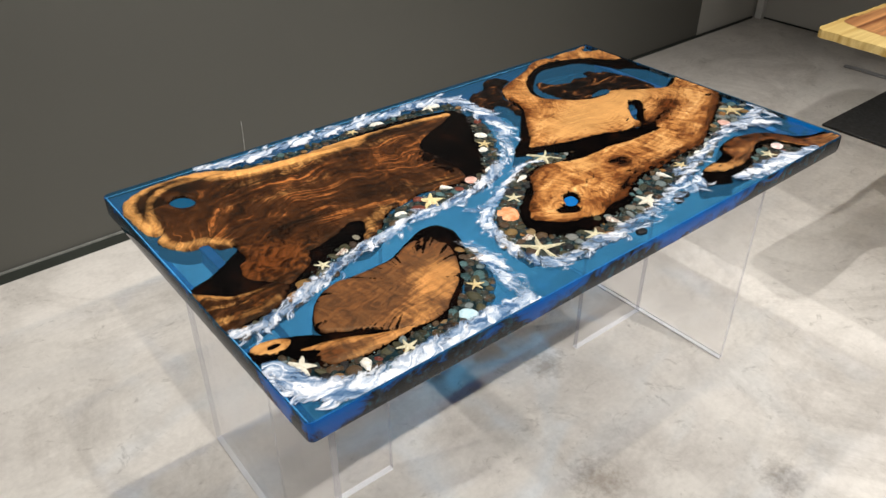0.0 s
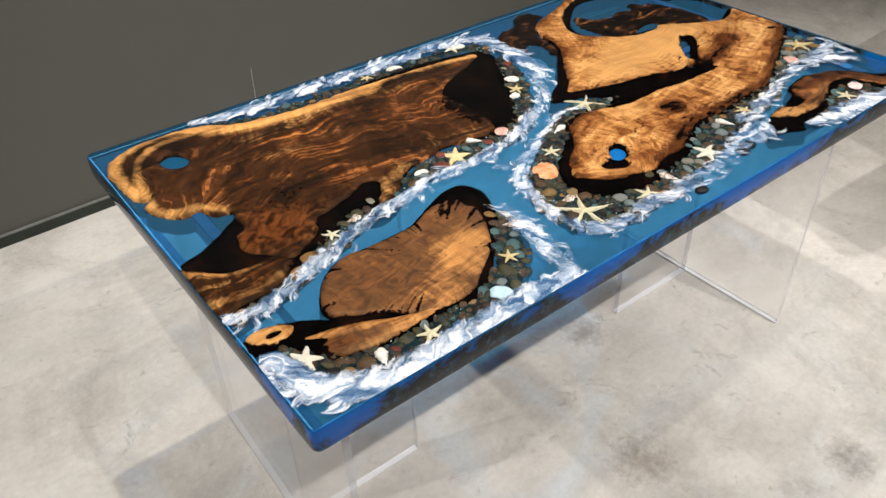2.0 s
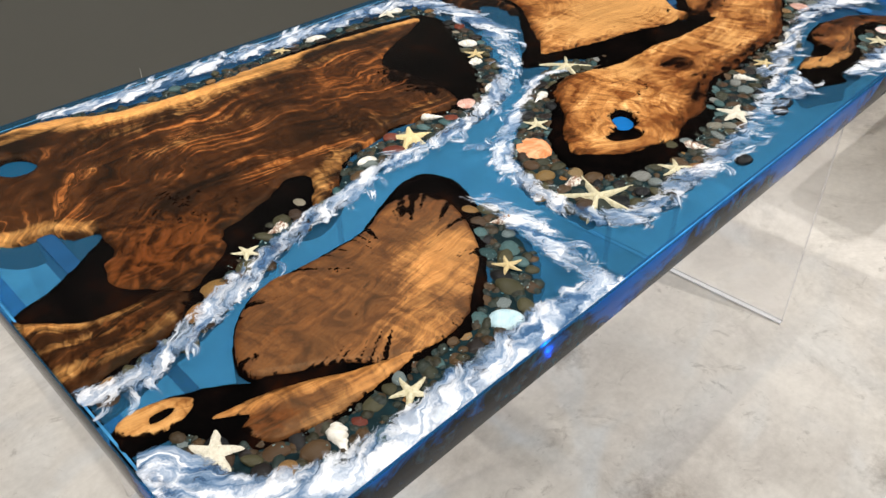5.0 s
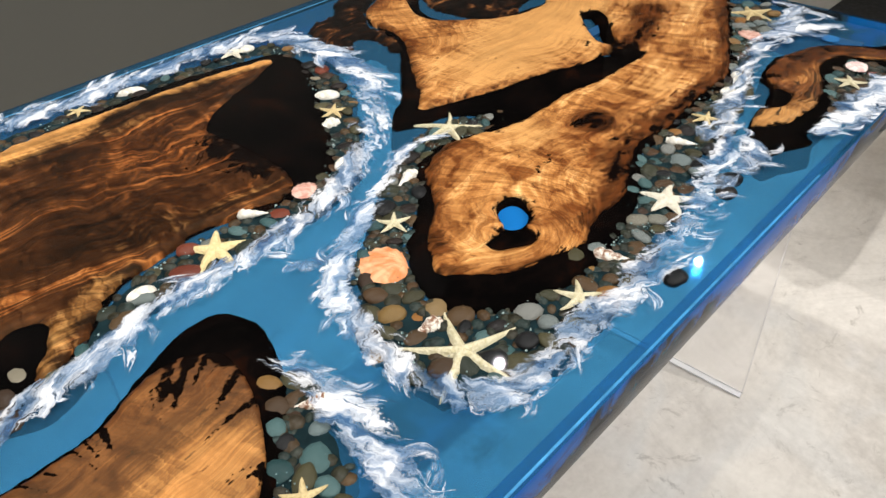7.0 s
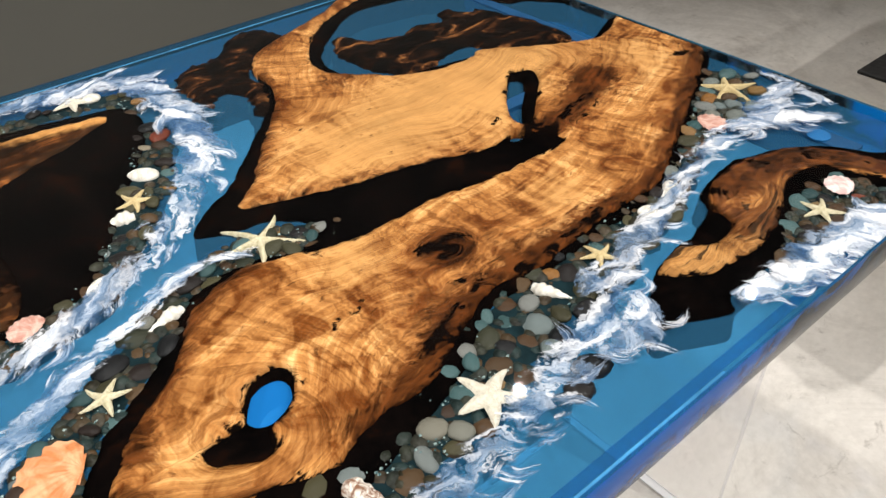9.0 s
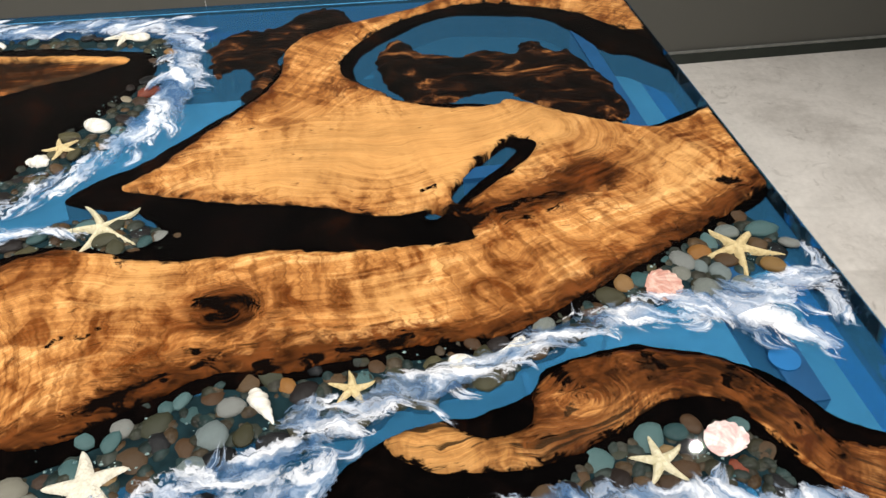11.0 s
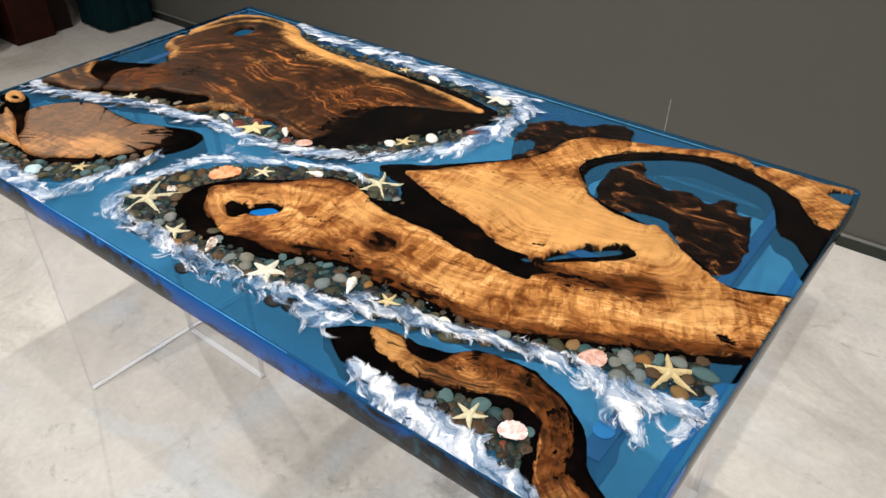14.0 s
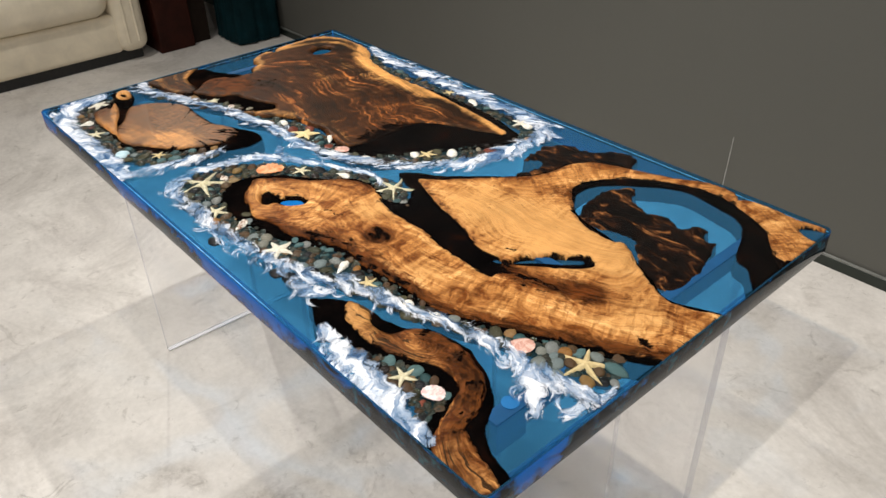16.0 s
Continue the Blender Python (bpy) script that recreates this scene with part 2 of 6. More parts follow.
def mat_wood(name, dark, mid, light, sap, curl=0.5, mottle=0.5, fissure=0.0, streak=420.0, soft=0.09, swirl=1.0, line=1.0, bias=0.0, sheen=0.17, sap_low=0.36, rim_detail=8, share=(0.28, 0.36, 0.36), fray=1.0):
    """Oiled wood: flow holds the place along and across the grain, sap the share of pale outer wood, rust of brown bark wood, burn of char."""
    k = Mat(name)
    flow, obj = k.attr("flow", 1), k.coords()
    sapf, burn, rust = k.attr("sap"), k.attr("burn"), k.attr("rust")
    wob = k.n("TexNoise", {"Vector": obj, "Scale": 6.0, "Detail": 3.0, "Roughness": 0.5, "Distortion": 0.5})
    push = k.n("VectorMath", {0: wob.outputs[1], 1: (0.03 * swirl, 0.075 * swirl, 0.0)})
    push.operation = "MULTIPLY"
    moved = k.n("VectorMath", {0: flow, 1: push.outputs[0]})
    moved.operation = "ADD"
    f2 = moved.outputs[0]
    wide = k.noise(k.scaled(f2, 3.0, 38, 1), 1.0, 6, 0.6, 0.6)
    bands = k.noise(k.scaled(f2, 6.0, 150, 1), 1.0, 7, 0.68, 0.5)
    fibre = k.noise(k.scaled(f2, 16, streak, 1), 1.0, 5, 0.7)
    figure = k.noise(k.scaled(f2, 110, 10, 1), 1.0, 6, 0.62, 0.7)
    burl = k.noise(obj, 24, rim_detail, 0.60, 2.6 if rim_detail > 7 else 1.3)
    cloud = k.noise(obj, 7.5, 5, 0.55, 0.9)
    tone = k.math("ADD", k.math("ADD", k.math("MULTIPLY", wide, share[0]), k.math("MULTIPLY", bands, share[1])), k.math("MULTIPLY", cloud, share[2]))
    low = tuple(a * 0.5 + b * 0.5 for a, b in zip(dark, mid))
    c = k.ramp(tone, (0.5 + bias - 1.05 * soft, dark), (0.5 + bias - 0.4 * soft, low), (0.5 + bias + 0.15 * soft, mid), (0.5 + bias + 0.85 * soft, light))
    s = k.mix(k.ramp(tone, (0.40, 0.0), (0.58, 1.0)), tuple(x * sap_low for x in sap), sap)
    feather = k.math("ADD", k.math("MULTIPLY", k.math("SUBTRACT", bands, 0.5), 1.1 * fray), k.math("ADD", k.math("MULTIPLY", k.math("SUBTRACT", cloud, 0.5), 1.2 * fray), k.math("MULTIPLY", k.math("SUBTRACT", figure, 0.5), 0.7 * fray)))
    sapf = k.math("MULTIPLY", k.ramp(k.math("ADD", sapf, feather), (0.26, 0.0), (0.80, 1.0)), k.ramp(sapf, (0.0, 0.0), (0.25, 1.0)))
    c = k.mix(sapf, c, s)
    calm = k.math("MULTIPLY", sapf, 0.6 if sap_low < 0.5 else 0.88)
    plain = c
    c = k.mix(1.0, c, k.ramp(figure, (0.36, tuple(1 - curl * x for x in (0.75, 0.85, 0.95))), (0.52, (1.0, 1.0, 1.0)), (0.68, tuple(1 + curl * x for x in (0.45, 0.6, 0.75)))), "MULTIPLY")
    c = k.mix(1.0, c, k.ramp(burl, (0.38, tuple(1 - mottle * x for x in (0.75, 0.9, 1.0))), (0.50, (1.0, 1.0, 1.0)), (0.60, tuple(1 + mottle * x for x in (0.35, 0.5, 0.7)))), "MULTIPLY")
    c = k.mix(calm, c, plain)
    c = k.mix(line, c, k.ramp(fibre, (0.32, (0.62, 0.56, 0.50)), (0.55, (1.0, 1.0, 1.0)), (0.75, (1.12, 1.14, 1.16))), "MULTIPLY")
    flecks = k.ramp(k.noise(k.scaled(f2, 46, 120, 1), 1.0, 3, 0.5), (0.69, 0.0), (0.73, 1.0))
    c = k.mix(k.math("MULTIPLY", flecks, 0.7), c, tuple(x * 0.3 for x in dark))
    if fissure:
        gap = k.ramp(k.noise(k.scaled(f2, 11, 125, 1), 1.0, 4, 0.55, 0.4), (0.565, 0.0), (0.60, 1.0))
        c = k.mix(k.math("MULTIPLY", gap, fissure), c, (0.008, 0.004, 0.002))
    torn = k.noise(k.scaled(f2, 40, 90, 1), 1.0, 6, 0.68, 1.2)
    ragged = k.math("ADD", k.math("MULTIPLY", k.math("SUBTRACT", torn, 0.5), 1.7), k.math("MULTIPLY", k.math("SUBTRACT", burl, 0.5), 1.5))
    rusty = k.ramp(k.math("ADD", k.math("MULTIPLY", rust, 1.35), ragged), (0.26, 0.0), (0.62, 1.0))
    c = k.mix(rusty, c, k.mix(k.ramp(k.math("ADD", k.math("MULTIPLY", burl, 0.65), k.math("MULTIPLY", bands, 0.35)), (0.44, 0.0), (0.60, 1.0)), (0.020, 0.007, 0.0025), (0.16, 0.055, 0.015)))
    c = k.mix(k.math("MULTIPLY", rust, 0.75), c, k.mix(1.0, c, (0.62, 0.36, 0.22), "MULTIPLY"))
    burnt = k.ramp(k.math("ADD", burn, ragged), (0.42, 0.0), (0.58, 1.0))
    c = k.mix(burnt, c, (0.0036, 0.0022, 0.0018))
    return k.done(k.principled(Base_Color=c, Roughness=0.5, Specular_IOR_Level=k.math("MULTIPLY", k.math("SUBTRACT", 1.0, k.math("MAXIMUM", burnt, k.math("MULTIPLY", rusty, 0.6))), sheen), Specular_Tint=(1.0, 0.72, 0.40, 1), Normal=k.bump(k.math("ADD", fibre, bands), 0.12, 0.002)))


def mat_char():
    k = Mat("charred_bark")
    v = k.coords()
    c = k.ramp(k.noise(v, 14, 8, 0.7, 0.5), (0.45, (0.0014, 0.0012, 0.0012)), (0.56, (0.003, 0.002, 0.0018)), (0.70, (0.012, 0.004, 0.002)))
    return k.done(k.principled(Base_Color=c, Roughness=0.8, Specular_IOR_Level=0.0, Normal=k.bump(k.noise(v, 30, 4, 0.6), 0.12, 0.004)))


def mat_bark():
    k = Mat("rough_bark")
    v = k.coords()
    n1 = k.noise(k.scaled(v, 1, 2.2, 1), 17, 9, 0.72, 0.9)
    c = k.ramp(n1, (0.42, (0.002, 0.0015, 0.0012)), (0.52, (0.008, 0.0035, 0.002)), (0.575, (0.055, 0.019, 0.007)), (0.65, (0.30, 0.125, 0.038)))
    return k.done(k.principled(Base_Color=c, Roughness=0.6, Specular_IOR_Level=0.04, Normal=k.bump(n1, 0.8, 0.012)))


def mat_resin(name, tint, gloss_rough=0.02, least=0.013):
    """Cast resin without bending the light: tinted clear body under a glossy skin."""
    k = Mat(name)
    fresnel = k.skin(least)
    clear = k.n("BsdfTransparent", {"Color": tint}).outputs[0]
    shine = k.n("BsdfGlossy", {"Color": (1, 1, 1), "Roughness": gloss_rough}).outputs[0]
    return k.done(k.n("MixShader", {0: fresnel, 1: clear, 2: shine}).outputs[0])


def mat_resin_floor(name="blue_resin", milky=(0.052, 0.235, 0.45), share=0.22):
    """The blue body of the casting: tinted clear resin with a little milky pigment."""
    k = Mat(name)
    v = k.coords()
    n1 = k.noise(v, 3.0, 4, 0.5, 0.3)
    tint = k.mix(n1, (0.085, 0.40, 0.72), (0.12, 0.46, 0.80))
    clear = k.n("BsdfTransparent", {"Color": tint}).outputs[0]
    milk = k.n("BsdfDiffuse", {"Color": milky}).outputs[0]
    body = k.n("MixShader", {0: share, 1: clear, 2: milk}).outputs[0]
    fresnel = k.skin()
    shine = k.n("BsdfGlossy", {"Color": (0.4, 0.7, 1.0), "Roughness": 0.03}).outputs[0]
    return k.done(k.n("MixShader", {0: fresnel, 1: body, 2: shine}).outputs[0])


def mat_resin_side():
    """The sawn and polished flank of the casting: clear deep blue in places, else crowded with dark pebbles and bark."""
    k = Mat("blue_resin_side")
    v = k.coords()
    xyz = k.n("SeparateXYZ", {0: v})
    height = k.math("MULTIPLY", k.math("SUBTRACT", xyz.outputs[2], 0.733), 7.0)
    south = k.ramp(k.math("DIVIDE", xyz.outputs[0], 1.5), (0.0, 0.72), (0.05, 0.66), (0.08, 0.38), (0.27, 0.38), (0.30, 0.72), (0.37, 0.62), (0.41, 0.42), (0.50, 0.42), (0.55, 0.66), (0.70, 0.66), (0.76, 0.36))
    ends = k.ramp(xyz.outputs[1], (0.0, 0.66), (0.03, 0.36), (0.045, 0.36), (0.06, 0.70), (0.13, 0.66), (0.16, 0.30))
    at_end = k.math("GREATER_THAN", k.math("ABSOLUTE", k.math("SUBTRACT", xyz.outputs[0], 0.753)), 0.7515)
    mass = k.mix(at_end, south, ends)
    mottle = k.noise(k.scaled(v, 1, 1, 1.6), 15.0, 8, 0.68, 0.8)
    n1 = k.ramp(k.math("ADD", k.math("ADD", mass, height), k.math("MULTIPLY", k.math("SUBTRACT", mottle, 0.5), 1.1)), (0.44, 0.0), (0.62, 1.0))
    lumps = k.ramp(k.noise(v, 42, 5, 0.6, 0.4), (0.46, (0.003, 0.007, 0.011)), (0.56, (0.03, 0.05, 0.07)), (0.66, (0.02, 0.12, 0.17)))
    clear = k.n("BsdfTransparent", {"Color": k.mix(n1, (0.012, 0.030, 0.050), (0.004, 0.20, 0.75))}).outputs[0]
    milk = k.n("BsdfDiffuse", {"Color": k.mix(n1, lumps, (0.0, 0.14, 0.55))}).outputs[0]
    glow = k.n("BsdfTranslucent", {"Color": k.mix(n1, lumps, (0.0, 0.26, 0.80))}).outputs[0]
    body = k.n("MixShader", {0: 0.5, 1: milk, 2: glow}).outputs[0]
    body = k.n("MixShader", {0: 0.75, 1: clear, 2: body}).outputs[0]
    shine = k.n("BsdfGlossy", {"Color": (1, 1, 1), "Roughness": 0.05}).outputs[0]
    return k.done(k.n("MixShader", {0: k.skin(0.035, 0.55), 1: body, 2: shine}).outputs[0])


def mat_foam():
    """White pigment drawn through resin: streaks along the flow that thin out towards the rim of each streak."""
    k = Mat("white_foam")
    flow, fade = k.attr("flow", 1), k.attr("fade")
    warp = k.n("TexNoise", {"Vector": flow, "Scale": 26.0, "Detail": 4.0, "Roughness": 0.6})
    off = k.n("VectorMath", {0: warp.outputs[1], 1: (0.06, 0.05, 0.0)})
    off.operation = "MULTIPLY"
    moved = k.n("VectorMath", {0: flow, 1: off.outputs[0]})
    moved.operation = "ADD"
    p = moved.outputs[0]
    wisps = k.noise(k.scaled(p, 17, 42, 1), 1.0, 8, 0.68, 0.9)
    folds = k.noise(k.scaled(p, 15, 44, 1), 1.0, 5, 0.58, 0.8)
    hairs = k.noise(k.scaled(p, 20, 150, 1), 1.0, 5, 0.65, 0.7)
    holes = k.noise(k.scaled(p, 24, 34, 1), 1.0, 5, 0.6, 1.6)
    cover = k.math("ADD", k.math("MULTIPLY", fade, 0.56), k.math("ADD", k.math("MULTIPLY", k.math("SUBTRACT", wisps, 0.5), 2.5), k.math("MULTIPLY", k.math("SUBTRACT", hairs, 0.5), 1.0)))
    cover = k.math("SUBTRACT", cover, k.ramp(holes, (0.56, 0.0), (0.68, 0.35)))
    alpha = k.ramp(cover, (0.24, 0.0), (0.36, 0.40), (0.58, 0.66), (0.95, 0.93))
    tone = k.math("ADD", k.math("MULTIPLY", folds, 0.88), k.math("MULTIPLY", hairs, 0.12))
    c = k.ramp(tone, (0.38, (0.05, 0.11, 0.22)), (0.45, (0.17, 0.25, 0.37)), (0.51, (0.40, 0.46, 0.56)), (0.59, (0.85, 0.87, 0.92)))
    body = k.n("BsdfDiffuse", {"Color": c}).outputs[0]
    clear = k.n("BsdfTransparent", {"Color": (1, 1, 1)}).outputs[0]
    return k.done(k.n("MixShader", {0: alpha, 1: clear, 2: body}).outputs[0])


def mat_stone(name, a, b, c3, islands=False):
    k = Mat(name)
    v = k.coords()
    rnd = k.n("NewGeometry").outputs["Random Per Island"] if islands else k.n("ObjectInfo").outputs["Random"]
    mott = k.noise(v, 70, 6, 0.65, 0.6)
    base = k.ramp(rnd, (0.0, a), (0.5, b), (1.0, c3))
    col = k.mix(k.ramp(mott, (0.35, 0.0), (0.7, 1.0)), k.mix(1.0, base, (0.26, 0.25, 0.24), "MULTIPLY"), k.mix(1.0, base, (0.85, 0.85, 0.85), "MULTIPLY"))
    return k.done(k.principled(Base_Color=col, Roughness=0.4, Specular_IOR_Level=0.14, Normal=k.bump(mott, 0.15, 0.002)))


def mat_star(name, a, b):
    k = Mat(name)
    v = k.coords()
    n1 = k.noise(v, 260, 4, 0.6)
    c = k.ramp(n1, (0.35, a), (0.62, b))
    return k.done(k.principled(Base_Color=c, Roughness=0.7, Specular_IOR_Level=0.1, Normal=k.bump(k.n("TexVoronoi", {"Vector": v, "Scale": 420.0}).outputs[0], 0.5, 0.002)))


def mat_shell(name, a, b, freq=120.0):
    k = Mat(name)
    v = k.coords()
    n1 = k.noise(v, freq, 4, 0.6, 1.0)
    c = k.ramp(n1, (0.40, a), (0.60, b))
    return k.done(k.principled(Base_Color=c, Roughness=0.35, Specular_IOR_Level=0.15, Normal=k.bump(n1, 0.12, 0.002)))


def mat_acrylic(name, tint, veil):
    k = Mat(name)
    fresnel = k.skin(0.016, 0.96)
    clear = k.n("BsdfTransparent", {"Color": tint}).outputs[0]
    milk = k.n("BsdfDiffuse", {"Color": (0.92, 0.92, 0.94)}).outputs[0]
    body = k.n("MixShader", {0: veil, 1: clear, 2: milk}).outputs[0]
    shine = k.n("BsdfGlossy", {"Color": (1, 1, 1), "Roughness": 0.03}).outputs[0]
    return k.done(k.n("MixShader", {0: fresnel, 1: body, 2: shine}).outputs[0])


def mat_grain(name, dark, light, x=1.5, y=22.0):
    """Straight-grained oiled timber, its grain along x."""
    k = Mat(name)
    v = k.coords()
    n1 = k.noise(k.scaled(v, x, y, 8), 1.0, 8, 0.65, 0.8)
    c = k.mix(k.ramp(n1, (0.38, 0.0), (0.62, 1.0)), dark, light)
    return k.done(k.principled(Base_Color=c, Roughness=0.3, Normal=k.bump(n1, 0.1, 0.003)))


CONCRETE = mat_concrete()
WALL_GREY = mat_wall("dark_grey_paint", (0.096, 0.094, 0.082), (0.083, 0.081, 0.071))
WALL_PALE = mat_wall("pale_grey_paint", (0.44, 0.43, 0.395), (0.37, 0.36, 0.33))
WALL_OFF = mat_wall("off_white_paint", (0.62, 0.61, 0.58), (0.55, 0.54, 0.51))
CEIL = mat_wall("ceiling_paint", (0.10, 0.10, 0.10), (0.08, 0.08, 0.08))
BASE_BLACK = mat_plain("black_skirting", (0.012, 0.018, 0.013), 0.45)
BASE_EDGE = mat_plain("grey_skirting_edge", (0.19, 0.195, 0.18), 0.4)
WALNUT = mat_wood("dark_walnut", (0.006, 0.0021, 0.001), (0.056, 0.018, 0.005), (0.44, 0.150, 0.036), (0.82, 0.40, 0.12), 0.6, 0.55, soft=0.10, swirl=2.0, fray=0.6, bias=0.024, sheen=0.13, line=0.7, share=(0.40, 0.30, 0.30))
MAPLE = mat_wood("golden_burl", (0.15, 0.043, 0.009), (0.44, 0.190, 0.053), (0.77, 0.445, 0.172), (0.57, 0.292, 0.096), 0.62, 0.80, soft=0.14, line=0.5, sap_low=0.66, rim_detail=6, sheen=0.10)
AMBER = mat_wood("amber_burl", (0.050, 0.0160, 0.0042), (0.125, 0.042, 0.0102), (0.34, 0.135, 0.036), (0.54, 0.235, 0.065), 0.45, 0.65, soft=0.20, swirl=0.9, line=0.8, sheen=0.6)
DRIFT = mat_wood("weathered_branch", (0.06, 0.018, 0.005), (0.20, 0.066, 0.016), (0.60, 0.275, 0.082), (0.55, 0.265, 0.082), 0.45, 0.85, 0.9, soft=0.10, bias=0.012)
CHAR = mat_char()
BARK = mat_bark()
RESIN_TOP = mat_resin("clear_resin", (0.99, 0.99, 0.99))
RESIN_BLUE = mat_resin_floor()
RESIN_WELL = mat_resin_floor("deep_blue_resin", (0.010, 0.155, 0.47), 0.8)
# darkened blue: the shade inside the walnut's hole is in the colour
RESIN_CUP = mat_resin_floor("shaded_blue_resin", (0.008, 0.075, 0.155), 0.85)
RESIN_SIDE = mat_resin_side()
RESIN_UNDER = mat_resin("blue_resin_underside", (0.68, 0.85, 0.96), 0.045, 0.06)
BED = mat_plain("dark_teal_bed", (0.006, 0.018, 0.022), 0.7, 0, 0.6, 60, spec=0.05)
# pale colour standing in for the highlight on the slab's edge
RIM_GLINT = mat_plain("pale_blue_glint", (0.07, 0.30, 0.56), 0.35, 0, 0.5, 30, spec=0.1)
FOAM = mat_foam()
ACRYLIC = mat_acrylic("clear_acrylic", (0.975, 0.975, 0.98), 0.006)
ACRYLIC_EDGE = mat_acrylic("acrylic_edge", (0.78, 0.78, 0.83), 0.20)
ACRYLIC_TOP = mat_acrylic("acrylic_glued_top", (0.06, 0.10, 0.22), 0.01)
PAD = mat_plain("blue_pad", (0.016, 0.125, 0.32), 0.5, 0, 0.15, 30, spec=0.1)
DARK_BLUE = mat_plain("dark_blue_insert", (0.010, 0.062, 0.155), 0.5, 0, 0.2, 30, spec=0.1)
# milky white in place of the light that clear sheets gather at the foot
FOOT_GLEAM = mat_acrylic("milky_foot_gleam", (0.95, 0.95, 0.95), 0.85)

# ---- room ----
NORTH0, SLOPE = 1.878, 0.011
TURN_N = math.degrees(math.atan(SLOPE))


def structure(name, bm, material, label, smooth=False):
    return tagged(part(name, bm, material, None, smooth=smooth), label, name.split("_")[0], kind="structure")


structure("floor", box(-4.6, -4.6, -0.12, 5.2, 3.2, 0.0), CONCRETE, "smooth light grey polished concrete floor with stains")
wall = structure("wall_north", box(-4.6, 0, 0, 3.80, 0.14, CEILING), WALL_GREY, "dark grey painted wall behind the table")
wall.matrix_basis = pose(0, NORTH0, 0, 0, 0, TURN_N)
wall = structure("wall_north_pale", box(3.80, 0.004, 0, 5.2, 0.14, CEILING), WALL_PALE, "paler grey end of the painted wall")
wall.matrix_basis = pose(0, NORTH0, 0, 0, 0, TURN_N)
structure("wall_east", box(4.462, -4.6, 0, 4.61, 1.924, CEILING), WALL_PALE, "pale grey painted end wall")
# south and west walls are out of view, kept pale to bounce light
structure("wall_south", box(-4.6, -4.75, 0, 5.2, -4.6, CEILING), WALL_OFF, "unseen off-white wall added to close the room and bounce light")
structure("wall_west", box(-4.75, -4.75, 0, -4.6, 3.2, CEILING), WALL_OFF, "unseen off-white wall added to close the room and bounce light")
structure("ceiling", box(-4.75, -4.75, CEILING, 5.2, 3.2, CEILING + 0.12), CEIL, "plain painted ceiling with recessed spots")
skirt = structure("baseboard", box(-4.6, -0.012, 0.0, 3.0, -0.002, 0.035, 0.002), BASE_BLACK, "low black skirting strip along the wall")
skirt.matrix_basis = pose(0, NORTH0, 0, 0, 0, TURN_N)
skirt = structure("baseboard_low", box(3.002, -0.012, 0.0, 4.40, -0.002, 0.014, 0.002), BASE_BLACK, "lower end of the black skirting strip")
skirt.matrix_basis = pose(0, NORTH0, 0, 0, 0, TURN_N)
lip = structure("trim", box(-4.6, -0.010, 0.0355, 3.0, -0.002, 0.043, 0.001), BASE_EDGE, "pale grey edge on top of the skirting")
lip.matrix_basis = pose(0, NORTH0, 0, 0, 0, TURN_N)
structure("trim_corner", box(4.418, 1.868, 0.0, 4.460, 1.915, CEILING, 0.003), WALL_OFF, "narrow off-white post in the wall corner")
skirt = structure("baseboard_east", box(4.454, -4.6, 0.0, 4.460, 1.91, 0.010, 0.001), BASE_BLACK, "low black skirting strip")

# ---- the resin table ----
LENGTH, WIDTH, TOP, THICK = 1.506, 0.84, 0.753, 0.046
INLAY = TOP - 0.002
UNDER = TOP - THICK
table = thing("resin_table", LENGTH / 2, WIDTH / 2, 0, "blue resin table with inlaid wood, starfish and pebbles on acrylic legs", "table")


def resin_body():
    """A thick plate with rounded corners and edges: clear on top, blue round the sides and below."""
    bm = bmesh.new()
    r, n, e = 0.012, 6, 0.004
    ring = []
    for cx, cy, a0 in ((LENGTH - r, r, -90), (LENGTH - r, WIDTH - r, 0), (r, WIDTH - r, 90), (r, r, 180)):
        for i in range(n + 1):
            a = radians(a0 + 90 * i / n)
            ring.append((cx, cy, math.cos(a), math.sin(a)))
    levels = [(TOP, -e), (TOP - 0.3 * e, -0.3 * e), (TOP - e, 0), (UNDER + e, 0), (UNDER + 0.3 * e, -0.3 * e), (UNDER, -e)]
    rows = [[bm.verts.new((cx + c * (r + o), cy + s * (r + o), z)) for cx, cy, c, s in ring] for z, o in levels]
    m = len(ring)
    for a, b in zip(rows, rows[1:]):
        for i in range(m):
            f = bm.faces.new((a[i], b[i], b[(i + 1) % m], a[(i + 1) % m]))
            north = ring[i][3] > 0.5 and ring[(i + 1) % m][3] > 0.5
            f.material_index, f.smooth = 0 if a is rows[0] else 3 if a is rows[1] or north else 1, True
    bm.faces.new(rows[0]).material_index = 0
    bm.faces.new(rows[-1][::-1]).material_index = 2
    return bm


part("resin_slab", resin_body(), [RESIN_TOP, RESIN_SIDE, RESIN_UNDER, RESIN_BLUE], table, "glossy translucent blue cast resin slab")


# the pigmented layer of the casting, a little below its surface
def blue_sheet(outline, z, holes=(), material=None):
    co, tri = sheet([np.array(outline)] + [np.array(h) for h in holes], 0.25)
    me = bpy.data.meshes.new("blue_layer")
    me.from_pydata([(x, y, z) for x, y in co], [], [tuple(int(i) for i in f) for f in tri])
    me.materials.append(material or RESIN_BLUE)
    return me


